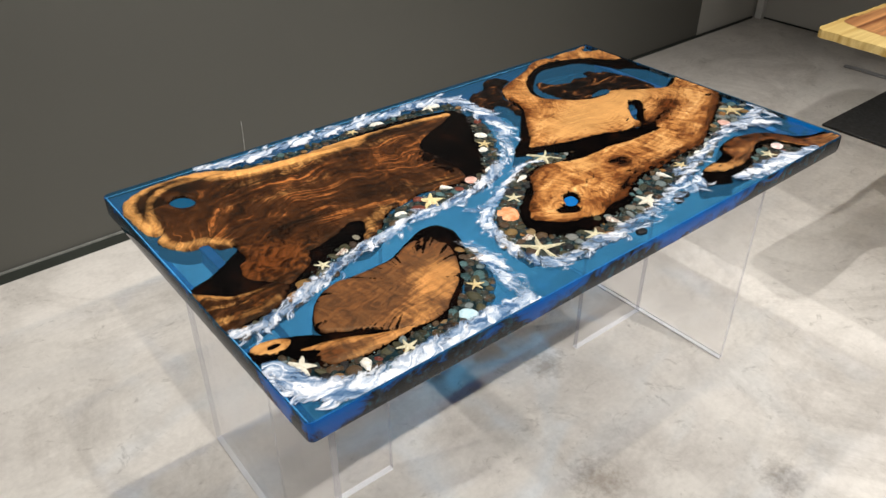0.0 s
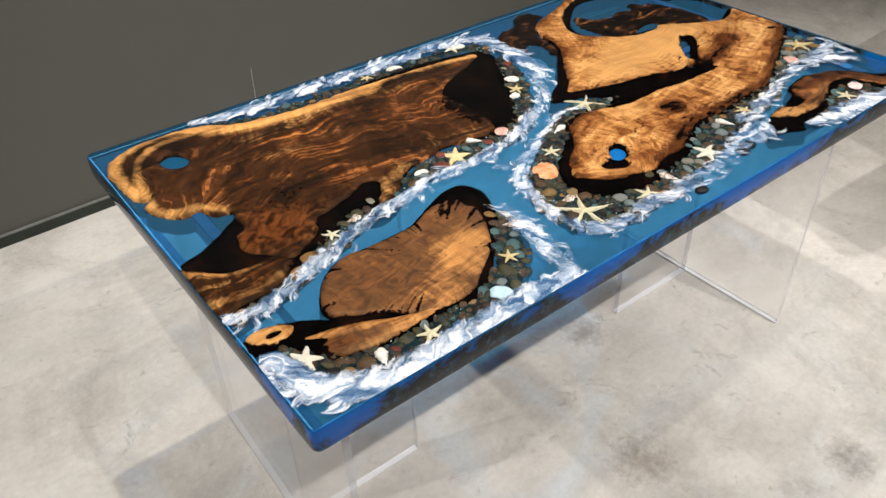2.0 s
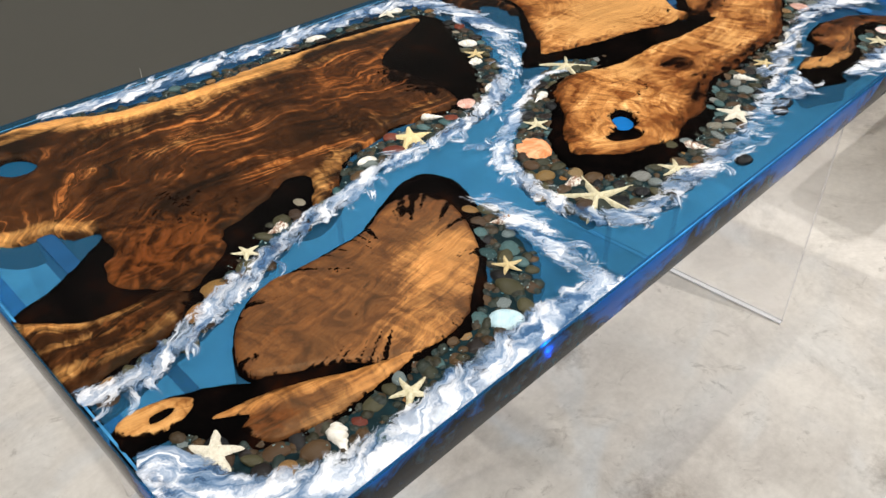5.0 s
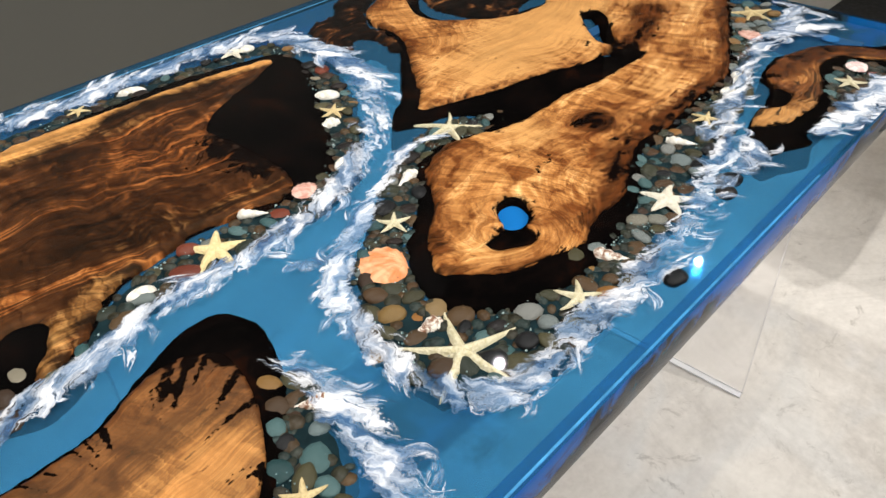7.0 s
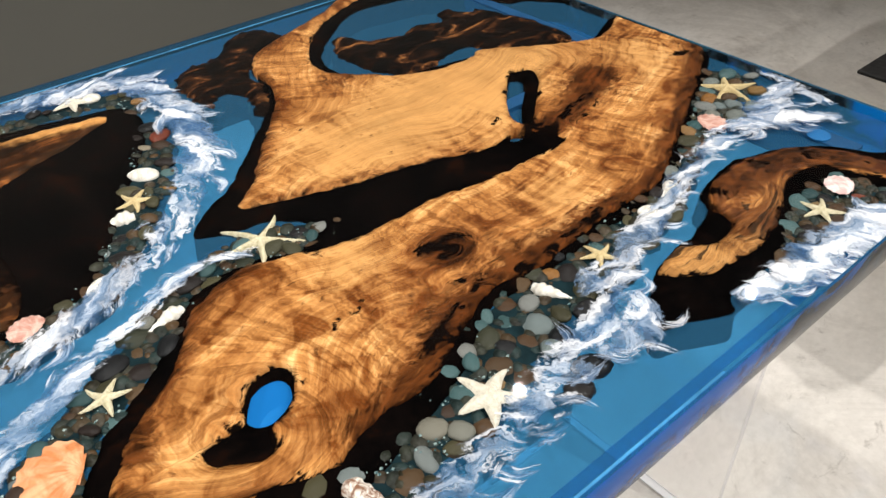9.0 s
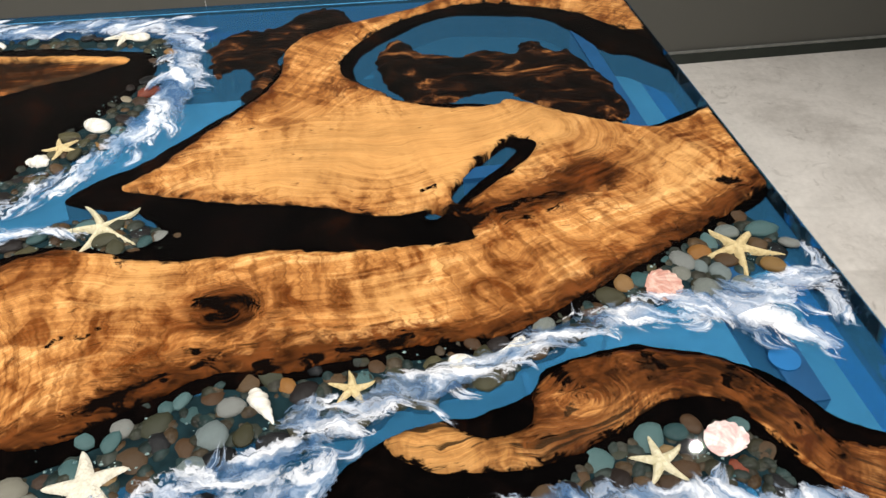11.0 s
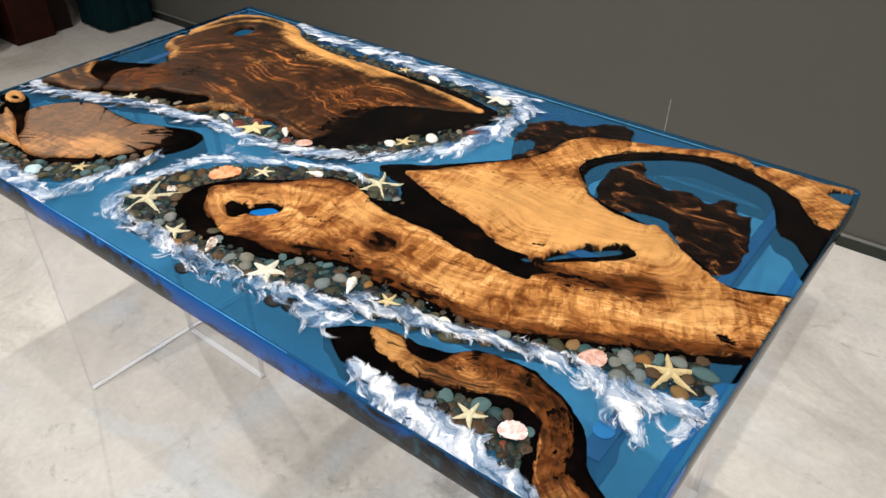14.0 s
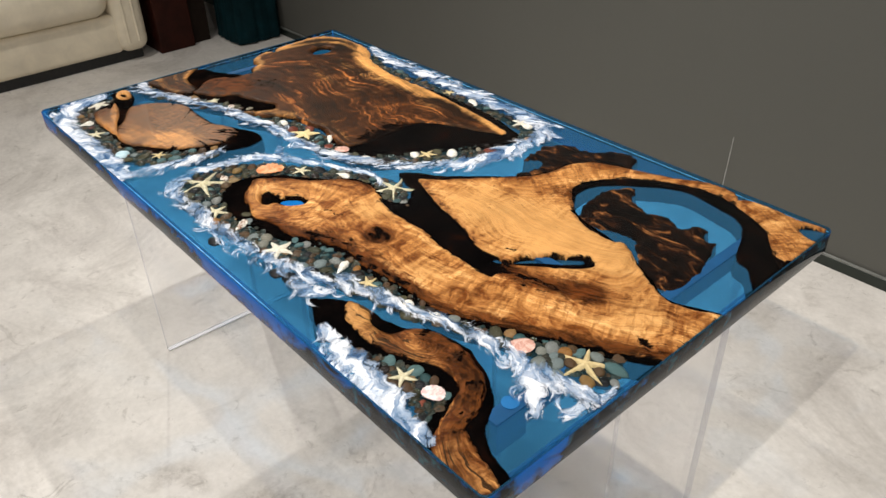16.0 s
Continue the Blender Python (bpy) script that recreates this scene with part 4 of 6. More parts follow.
inlay("oval_slab", ROUND_RIM, AMBER, "amber brown oval wood slab with cracked rim", 0, 0.0016, 13,
      attributes={"flow": spine_flow([[(0.1117, 0.1674), (0.2537, 0.1873), (0.365, 0.2071), (0.466, 0.2366)]]), "sap": blobs([(0.3547, 0.1477, 0.055, 0.62), (0.395, 0.185, 0.045, 0.6), (0.2736, 0.0982, 0.04, 0.45)]), "rust": blobs([(0.2031, 0.207, 0.06, 0.12), (0.4358, 0.2465, 0.02, 0.25)]),
                  "burn": both_of(stripes([([(0.448, 0.290), (0.425, 0.271)], 0.0055, 0.95), ([(0.425, 0.271), (0.396, 0.243)], 0.003, 0.9), ([(0.454, 0.277), (0.449, 0.254)], 0.006, 0.9), ([(0.448, 0.235), (0.432, 0.226)], 0.0045, 0.95), ([(0.432, 0.226), (0.416, 0.215)], 0.0026, 0.85), ([(0.442, 0.202), (0.414, 0.200)], 0.0036, 0.9), ([(0.414, 0.200), (0.387, 0.195)], 0.0024, 0.8), ([(0.404, 0.144), (0.383, 0.153)], 0.003, 0.85)]), cracks(blobs([(0.4056, 0.2662, 0.025, 0.35), (0.446, 0.2662, 0.02, 0.45), (0.1927, 0.1181, 0.012, 0.4), (0.2837, 0.0814, 0.008, 0.3)], 0.006, 0.4), 0.333, 0.181, 0.06, 26, 2))}, grid=0.003, roll=0.0025, lip=0.008, flare=0.004)
inlay("branch", BRANCH_RIM, AMBER, "amber brown branch along the oval slab", 0.0004, 0.0014, 14,
      attributes={"flow": spine_flow([[(0.0608, 0.1377), (0.142, 0.1131), (0.2837, 0.0784)]]), "sap": stripes([([(0.0812, 0.1476), (0.1521, 0.123), (0.2837, 0.0834)], 0.014, 0.8), ([(0.1317, 0.0833), (0.2027, 0.0834), (0.2735, 0.0814)], 0.012, 0.75)]), "rust": blobs([(0.1095, 0.1101, 0.022, 0.6)]), "burn": blobs([(0.0892, 0.118, 0.008, 0.35)], 0.005, 0.38)}, **wood_look)
inlay("branch_ring", RING_RIM, MAPLE, "cut hollow branch end with pale rim", 0.0004, 0.001, 15, [RING_HOLE],
      attributes={"flow": spine_flow([[(0, 0.187), (0.0915, 0.1822)]]), "sap": blobs((), base=0.5), "burn": blobs([(0.0122, 0.187, 0.008, 0.6)], 0.004, 0.35)}, grid=0.005, roll=0.002, lip=0.006, flare=0.002)
inlay("golden_slab", BURL_RIM + BURL_RIM_2, MAPLE, "golden burl slab with a knot hole and a slot", 0, 0.003, 16, [BURL_HOLE, BURL_SLOT],
      attributes={"flow": spine_flow([[(0.627, 0.1869), (0.8078, 0.2456), (1.0078, 0.2496), (1.2071, 0.2731), (1.526, 0.4088)], [(0.8684, 0.4423), (1.0083, 0.4613), (1.1479, 0.4508), (1.3069, 0.4891)], [(1.0084, 0.5885), (1.0483, 0.6662), (1.1081, 0.7437), (1.2473, 0.8109), (1.3466, 0.8201)]], [(0.7525, 0.1964, 0.06), (0.9779, 0.2547, 0.016)]),
                  "sap": blobs([(1.0582, 0.4611, 0.1, 0.8), (1.1877, 0.4898, 0.08, 0.7), (1.3069, 0.4891, 0.06, 0.7), (0.908, 0.2946, 0.05, 0.5), (1.1075, 0.2441, 0.05, 0.4), (0.7072, 0.1668, 0.03, 0.5), (1.4059, 0.4098, 0.07, 0.4)], base=0.1),
                  "rust": both_of(stripes([([(0.8074, 0.1367), (0.8775, 0.1483), (0.9476, 0.1806), (1.0076, 0.1853), (1.1073, 0.1916)], 0.024, 0.62), ([(1.1073, 0.1916), (1.2068, 0.1968), (1.2864, 0.2329), (1.4255, 0.306), (1.5048, 0.3596)], 0.02, 0.58), ([(0.6673, 0.2214), (0.7177, 0.2755), (0.768, 0.3296), (0.8281, 0.3491)], 0.016, 0.5), ([(1.1973, 0.3374), (1.267, 0.3566), (1.3365, 0.3906)], 0.024, 0.55), ([(0.6521, 0.2016), (0.6771, 0.1649), (0.7272, 0.139)], 0.012, 0.4), ([(0.9084, 0.4764), (0.9585, 0.5398), (1.0034, 0.5934), (1.0284, 0.676)], 0.016, 0.4), ([(1.1082, 0.6271), (1.1281, 0.5929), (1.1778, 0.5535)], 0.012, 0.35), ([(1.0582, 0.7342), (1.1578, 0.7774), (1.2572, 0.8206)], 0.014, 0.35), ([(0.9083, 0.4225), (1.0082, 0.3946), (1.1078, 0.3626)], 0.008, 0.35)]),
                          blobs([(0.9779, 0.2528, 0.027, 0.95), (0.8884, 0.4324, 0.02, 0.3), (1.0982, 0.5979, 0.03, 0.3), (0.7625, 0.2013, 0.035, 0.32), (0.9077, 0.1957, 0.04, 0.25), (1.0376, 0.2247, 0.03, 0.2), (1.1874, 0.3522, 0.02, 0.3), (1.3365, 0.3906, 0.05, 0.3)])),
                  "burn": both_of(stripes([([(1.1600, 0.3860), (1.1750, 0.3930)], 0.003, 0.8), ([(1.1830, 0.4040), (1.2000, 0.4115)], 0.0025, 0.7), ([(1.2430, 0.4040), (1.2560, 0.4040)], 0.003, 0.7), ([(1.1850, 0.3570), (1.1980, 0.3500)], 0.004, 0.8), ([(0.956, 0.266), (0.970, 0.262), (0.982, 0.249)], 0.009, 0.9), ([(0.975, 0.262), (0.993, 0.262), (1.002, 0.252)], 0.007, 0.85), ([(0.966, 0.245), (0.985, 0.240)], 0.006, 0.8), ([(0.8428, 0.2336), (0.8559, 0.2415), (0.8699, 0.2394), (0.8799, 0.2473)], 0.0036, 0.95), ([(0.9378, 0.2203), (0.9577, 0.2103)], 0.004, 0.6), ([(1.1973, 0.3354), (1.2471, 0.3518), (1.2968, 0.3633)], 0.010, 0.62), ([(1.2172, 0.3224), (1.257, 0.332), (1.2868, 0.3437)], 0.005, 0.6), ([(1.0076, 0.1902), (1.0674, 0.1948), (1.1272, 0.1994)], 0.006, 0.5), ([(0.8676, 0.1612), (0.9277, 0.1857), (0.9777, 0.2023)], 0.006, 0.5), ([(1.0479, 0.3205), (1.0878, 0.3163)], 0.006, 0.5)]),
                          blobs([(1.2423, 0.411, 0.008, 0.5), (1.2274, 0.4405, 0.012, 0.5), (1.2074, 0.362, 0.015, 0.4), (0.7424, 0.1766, 0.02, 0.4), (1.4751, 0.35, 0.03, 0.4), (0.9076, 0.161, 0.03, 0.3), (0.7696, 0.2082, 0.028, 0.2)], 0.008, 0.42))}, **{**wood_look, "grid": 0.005})
inlay("golden_corner", CORNER_RIM, MAPLE, "golden slab end at the table's corner", 0, 0.0016, 17,
      attributes={"flow": spine_flow([[(1.3367, 0.8105), (1.4259, 0.7906), (1.5052, 0.7221)]]), "sap": blobs((), base=0.3), "burn": blobs([(1.5052, 0.6832, 0.02, 0.4)], 0.008, 0.42)}, **wood_look)
inlay("curved_branch", DRIFT_RIM, DRIFT, "curved amber driftwood branch", 0, 0.0028, 18,
      attributes={"flow": spine_flow([[(1.0869, 0.1003), (1.1466, 0.0899), (1.2063, 0.0945), (1.2661, 0.1288), (1.3356, 0.1282), (1.3799, 0.083), (1.4143, 0.0327), (1.516, 0.0067)]], [(1.2462, 0.124, 0.03)]), "sap": blobs([(1.1069, 0.1002, 0.03, 0.8), (1.1367, 0.095, 0.03, 0.6), (1.1864, 0.0846, 0.04, 0.5), (1.266, 0.1039, 0.03, 0.4), (1.4241, 0.0226, 0.03, 0.35), (1.4834, 0.012, 0.03, 0.45)], base=0.06), "rust": blobs([(1.2562, 0.1388, 0.03, 0.6), (1.3257, 0.1333, 0.035, 0.6), (1.3751, 0.103, 0.03, 0.6), (1.4045, 0.0528, 0.02, 0.5), (1.1964, 0.0995, 0.02, 0.35), (1.444, 0.0374, 0.02, 0.35), (1.4735, -0.0029, 0.015, 0.35)]), "burn": blobs([(1.2363, 0.134, 0.014, 0.55), (1.3059, 0.1414, 0.016, 0.6), (1.3652, 0.118, 0.016, 0.6), (1.3898, 0.0779, 0.012, 0.5), (1.4045, 0.0428, 0.012, 0.5), (1.2063, 0.0895, 0.008, 0.5), (1.1665, 0.0848, 0.007, 0.4)], 0.008, 0.5)}, **wood_look)
inlay("bark_piece", [(1.282 + (x - 1.282) * 0.95, 0.607 + (y - 0.607) * 0.92) for x, y in BARK_RIM], BARK, "dark rough bark piece sunk in the resin", 0.002, 0.006, 19, grid=0.008, roll=0.006, lip=0.016, flare=0.004,
      lift=lambda co, d: 0.004 * np.array([noise.noise((x * 40, y * 40, 3)) for x, y in co]) * np.clip(d / 0.02, 0, 1))
inlay("bark_piece", CRUST_RIM, BARK, "dark rough bark beside the golden slab", 0.002, 0.010, 20, grid=0.008, roll=0.005, lip=0.014, flare=0.004,
      lift=lambda co, d: 0.003 * np.array([noise.noise((x * 40, y * 40, 8)) for x, y in co]) * np.clip(d / 0.02, 0, 1))


# ---- pebble beds, foam ----
def band(points, widths, step=0.006, rows=9, seed=0, wave=0.25):
    """A ribbon along a line, of varying width with uneven rims: rows of (place, along, across -1..1)."""
    line = open_curve(points, step)
    run = np.r_[0, np.cumsum(np.linalg.norm(np.diff(line, axis=0), axis=1))]
    tan = np.gradient(line, axis=0)
    tan /= np.linalg.norm(tan, axis=1)[:, None]
    wide = np.interp(run / run[-1], np.linspace(0, 1, len(widths)), widths)
    out = []
    for i, (p, s) in enumerate(zip(line, run)):
        left = wide[i] * (1 + wave * (noise.noise((s * 28, seed, 0)) + 0.6 * noise.noise((s * 75, seed, 4))))
        right = wide[i] * (1 + wave * (noise.noise((s * 28, seed, 9)) + 0.6 * noise.noise((s * 75, seed, 13))))
        side = np.array([-tan[i][1], tan[i][0]])
        out.append([(p + side * (left if w > 0 else right) * w, s, w) for w in np.linspace(-1, 1, rows)])
    return out, run[-1]


def foam(points, widths, label, level=0.0, seed=0, lead=0.0, side=0, dense=1.0):
    """A main streak along a line, with many small tongues that leave it at a slant (side: 1 left, -1 right, 0 both)."""
    rng = random.Random(seed * 17 + 3)
    mean = float(np.mean(widths))
    strips = [(points, [w * 0.95 for w in widths], lead, 0.0, 11)]
    line = open_curve(points, 0.006)
    run = np.r_[0, np.cumsum(np.linalg.norm(np.diff(line, axis=0), axis=1))]
    s = rng.uniform(0.0, 0.02)
    while s < run[-1]:
        i = int(np.searchsorted(run, s))
        i = min(max(i, 1), len(line) - 2)
        tan = line[i + 1] - line[i - 1]
        tan /= np.linalg.norm(tan) or 1
        wide = float(np.interp(run[i] / run[-1], np.linspace(0, 1, len(widths)), widths))
        hand = side if side and rng.random() < 0.8 else rng.choice((-1, 1))
        slant = hand * rng.uniform(0.25, 1.0)
        way = np.array([tan[0] * math.cos(slant) - tan[1] * math.sin(slant), tan[0] * math.sin(slant) + tan[1] * math.cos(slant)])
        if rng.random() < 0.12:
            way = way - 2 * (way @ tan) * tan
        far = wide * rng.uniform(1.0, 2.0)
        curl = np.array([-way[1], way[0]]) * far * rng.uniform(-0.5, 0.5)
        start = line[i] + np.array([-tan[1], tan[0]]) * hand * wide * 0.35
        strips.append(([start, start + way * far * 0.5 + curl * 0.6, start + way * far], [wide * 0.42, wide * 0.34, wide * 0.12], 0.12, rng.uniform(0.0002, 0.0012), 5))
        s += rng.uniform(0.014, 0.036)
    verts, faces, flow, fade = [], [], [], []
    for n, (pts, wid, lead_n, sink, m) in enumerate(strips):
        grid, total = band(pts, wid, 0.006 if n == 0 else 0.004, m, seed + n, 0.35)
        first = len(verts)
        for row in grid:
            for (x, y), s, w in row:
                x, y = min(max(x, 0.002), LENGTH - 0.002), min(max(y, 0.002), WIDTH - 0.002)
                verts.append((x, y, INLAY - level - sink - 0.0012 * w * w + 0.0004 * noise.noise((x * 60, y * 60, seed))))
                across = w * (mean if n == 0 else 0.026)
                lean = 0.45 * (side or 1) if n == 0 else 0.0
                flow.append((s * math.cos(lean) + across * math.sin(lean) + seed * 1.7 + n * 0.23, across * math.cos(lean) - s * math.sin(lean), seed * 0.37 + n))
                end = min(1, s / 0.02 + lead_n, (total - s) / 0.02 + lead_n)
                fade.append((1 - abs(w) ** 2.2) * max(0.0, end) * dense * (1.0 if n == 0 else 0.85))
        for i in range(len(grid) - 1):
            for j in range(m - 1):
                a = first + i * m + j
                faces.append((a, a + m, a + m + 1, a + 1))
    me = bpy.data.meshes.new("foam")
    me.from_pydata(verts, [], faces)
    me.materials.append(FOAM)
    me.attributes.new("flow", "FLOAT_VECTOR", "POINT").data.foreach_set("vector", np.array(flow).ravel())
    me.attributes.new("fade", "FLOAT", "POINT").data.foreach_set("value", np.array(fade))
    me.shade_smooth()
    part("foam", me, None, table, label)


SURF = "white swirling foam streak set in the resin"
FOAM_WALNUT = [(0.1981, 0.8285), (0.264, 0.8115), (0.345, 0.8021), (0.439, 0.8042), (0.5479, 0.8044), (0.6596, 0.8006), (0.749, 0.7996), (0.8372, 0.7938), (0.8933, 0.7734), (0.9134, 0.7065), (0.9035, 0.6142), (0.8634, 0.5167), (0.7832, 0.4357), (0.7099, 0.3937), (0.6456, 0.3683), (0.56, 0.3546), (0.4633, 0.3537), (0.3805, 0.3371), (0.3087, 0.3233), (0.2338, 0.3026), (0.1587, 0.2749), (0.114, 0.2581), (0.0622, 0.2423), (0.0215, 0.2432), (-0.003, 0.253)]
foam(FOAM_WALNUT, [0.017, 0.026, 0.027, 0.028, 0.027, 0.028, 0.03, 0.027, 0.023, 0.021, 0.022, 0.02, 0.022, 0.024, 0.02], SURF, 0.0, 1, 0.5, 1, 1.15)
foam([(0.478, 0.238), (0.486, 0.19), (0.480, 0.14), (0.468, 0.085), (0.456, 0.045), (0.452, 0.008)], [0.012, 0.024, 0.024, 0.026], SURF, 0.0004, 2, 0.3, 1)
foam([(0.4752, 0.0026), (0.3864, 0.0127), (0.3066, 0.0118), (0.2317, 0.0119), (0.1608, 0.0119), (0.1132, 0.0188), (0.0767, 0.0327), (0.0453, 0.0585), (0.0302, 0.0951), (0.0242, 0.1347), (0.006, 0.1475)], [0.026, 0.034, 0.036, 0.034, 0.032, 0.034, 0.036, 0.032, 0.028, 0.02], SURF, 0.0, 3, 0.5, 1, 1.9)
foam([(0.005, 0.1524), (0.0069, 0.1168), (0.0027, 0.0782)], [0.01, 0.012, 0.01], SURF, 0.0008, 4, 0.3)
foam([(0.8502, 0.3638), (0.8072, 0.3806), (0.763, 0.3719), (0.7138, 0.3425), (0.6716, 0.323), (0.6313, 0.3034), (0.5991, 0.2808), (0.5719, 0.2581), (0.5547, 0.2236), (0.5445, 0.195), (0.5403, 0.1534), (0.5412, 0.1128), (0.5511, 0.076)], [0.009, 0.012, 0.014, 0.016, 0.018, 0.02, 0.02, 0.02, 0.021], SURF, 0.0, 5, 0.3, -1)
foam([(0.5469, 0.3134), (0.567, 0.3074), (0.5921, 0.2857)], [0.006, 0.012, 0.014], SURF, 0.0006, 6, 0.2)
foam([(0.5511, 0.083), (0.5802, 0.062), (0.6153, 0.0559), (0.6566, 0.0598), (0.6917, 0.0616), (0.7339, 0.0595), (0.781, 0.0593), (0.8461, 0.0649), (0.8912, 0.0697), (0.9272, 0.0774), (0.9682, 0.0881), (1.0152, 0.1038), (1.0492, 0.1264), (1.0951, 0.144), (1.145, 0.1546), (1.1908, 0.1662), (1.2465, 0.1866), (1.2962, 0.1961), (1.3428, 0.2007), (1.3953, 0.1983), (1.4449, 0.2038), (1.4944, 0.2212)], [0.023, 0.023, 0.024, 0.023, 0.025, 0.027, 0.027, 0.019, 0.019, 0.022, 0.024, 0.016], SURF, 0.0, 7, 0.5, -1)
foam([(0.9722, 0.0812), (1.0071, 0.074), (1.042, 0.0837), (1.0571, 0.1055)], [0.014, 0.024, 0.024, 0.012], SURF, 0.0006, 8, 0.2)
foam([(1.1115, 0.0403), (1.1563, 0.033), (1.206, 0.0276), (1.2636, 0.0221), (1.325, 0.0136), (1.3696, 0.0072), (1.4042, 0.0008)], [0.014, 0.026, 0.032, 0.032, 0.028, 0.022], SURF, 0.0, 9, 0.5, -1, 1.45)
foam([(1.35, 0.205), (1.395, 0.188), (1.43, 0.162), (1.462, 0.138)], [0.016, 0.024, 0.022, 0.010], SURF, 0.0003, 10, 0.3, -1, 1.2)
foam([(1.40, 0.208), (1.45, 0.216), (1.485, 0.222), (1.503, 0.215)], [0.016, 0.017, 0.015, 0.010], SURF, 0.0006, 11, 0.4, -1, 1.2)
foam([(1.494, 0.262), (1.498, 0.225), (1.483, 0.19), (1.478, 0.158)], [0.008, 0.014, 0.016, 0.008], SURF, 0.0009, 12, 0.3, -1, 1.2)


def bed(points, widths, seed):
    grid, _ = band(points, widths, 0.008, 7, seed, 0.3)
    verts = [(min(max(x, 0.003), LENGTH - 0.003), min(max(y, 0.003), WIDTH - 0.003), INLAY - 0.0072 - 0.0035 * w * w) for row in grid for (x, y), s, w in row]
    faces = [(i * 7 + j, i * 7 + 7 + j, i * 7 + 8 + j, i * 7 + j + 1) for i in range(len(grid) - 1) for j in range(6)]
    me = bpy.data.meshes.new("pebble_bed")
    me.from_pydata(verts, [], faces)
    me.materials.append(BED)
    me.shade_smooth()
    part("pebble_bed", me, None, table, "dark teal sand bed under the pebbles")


ZONES = [
    ([(0.2438, 0.7969), (0.2844, 0.7797), (0.3633, 0.7655), (0.5268, 0.7725), (0.6395, 0.7726), (0.7551, 0.7687), (0.8573, 0.7599), (0.8834, 0.7056)], [0.012, 0.012, 0.014, 0.016], 26),
    ([(0.8704, 0.6571), (0.8464, 0.6085), (0.7963, 0.511), (0.7431, 0.4407), (0.6838, 0.3986), (0.6215, 0.3899), (0.5601, 0.3949), (0.4997, 0.3959), (0.4361, 0.3842), (0.3725, 0.3596), (0.33, 0.3528), (0.2774, 0.34), (0.2247, 0.3173), (0.174, 0.2976), (0.1333, 0.2759), (0.0673, 0.2521), (0.0246, 0.252)], [0.024, 0.026, 0.018, 0.022, 0.022, 0.018, 0.02, 0.018, 0.012], 66),
    ([(0.468, 0.207), (0.4456, 0.1506), (0.4121, 0.1021), (0.3695, 0.0684), (0.325, 0.0526), (0.2754, 0.0506), (0.2117, 0.0516), (0.1427, 0.0546), (0.1002, 0.0645), (0.0698, 0.0882), (0.0455, 0.1228), (0.0355, 0.1525)], [0.016, 0.024, 0.026, 0.022, 0.024, 0.026, 0.024, 0.016], 56),
    ([(0.9232, 0.3458), (0.8882, 0.3656), (0.8522, 0.3716), (0.8111, 0.3678), (0.7469, 0.3356), (0.6916, 0.3012), (0.6443, 0.2678), (0.609, 0.2393), (0.5898, 0.2018), (0.5776, 0.1573), (0.5885, 0.1156), (0.6306, 0.0986), (0.6788, 0.0945), (0.726, 0.0923), (0.7771, 0.0931)], [0.02, 0.026, 0.022, 0.018, 0.022, 0.034, 0.04, 0.034, 0.028], 76),
    ([(0.7671, 0.0932), (0.8423, 0.1107), (0.8984, 0.1263), (0.9595, 0.1429), (1.0114, 0.1535), (1.0673, 0.1571), (1.1161, 0.1687), (1.1679, 0.1723), (1.2117, 0.1839), (1.2883, 0.219), (1.346, 0.2394), (1.4095, 0.2596), (1.4749, 0.2878)], [0.026, 0.03, 0.034, 0.03, 0.018, 0.016, 0.022, 0.03], 80),
    ([(1.1962, 0.0527), (1.2559, 0.0641), (1.3055, 0.0677), (1.3501, 0.0593), (1.3766, 0.0231)], [0.014, 0.024, 0.026, 0.014], 26),
]
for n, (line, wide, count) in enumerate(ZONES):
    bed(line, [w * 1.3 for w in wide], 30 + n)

# ---- pebbles ----
STONES = [mat_stone("brown_pebble", (0.095, 0.052, 0.027), (0.14, 0.088, 0.045), (0.065, 0.042, 0.03)),
          mat_stone("olive_pebble", (0.065, 0.063, 0.035), (0.12, 0.11, 0.058), (0.035, 0.047, 0.037)),
          mat_stone("teal_grey_pebble", (0.045, 0.12, 0.125), (0.12, 0.22, 0.225), (0.03, 0.08, 0.085)),
          mat_stone("dark_pebble", (0.012, 0.014, 0.016), (0.025, 0.026, 0.028), (0.03, 0.02, 0.016)),
          mat_stone("pale_pebble", (0.30, 0.31, 0.29), (0.20, 0.27, 0.28), (0.36, 0.31, 0.22)),
          mat_stone("ochre_pebble", (0.30, 0.19, 0.07), (0.38, 0.17, 0.045), (0.33, 0.24, 0.12)),
          mat_stone("red_pebble", (0.24, 0.06, 0.035), (0.30, 0.085, 0.05), (0.18, 0.045, 0.03))]


def pebble_mesh(seed, material):
    bm = bmesh.new()
    bmesh.ops.create_icosphere(bm, subdivisions=2, radius=1)
    for v in bm.verts:
        w = 1 + 0.28 * noise.noise(v.co * 0.9 + Vector((seed * 7.3, 0, 0))) + 0.06 * noise.noise(v.co * 2.6 + Vector((0, seed * 3.1, 0)))
        v.co = Vector((v.co.x * w, v.co.y * w, v.co.z * w))
    return mesh_of(bm, "pebble", material, True)


SHAPES = {m: [pebble_mesh(11 * m + i, STONES[m]) for i in range(3)] for m in range(len(STONES))}


def pebble(x, y, a, b, turn, kind, level=0.0):
    ob = new("pebble", random.choice(SHAPES[kind]))
    h = min(a, b) * 0.55
    ob.matrix_basis = pose(x, y, INLAY - 0.0015 - level - h, random.uniform(-8, 8), random.uniform(-8, 8), turn) @ Matrix.Diagonal((a, b, h, 1))
    hang(ob, table)


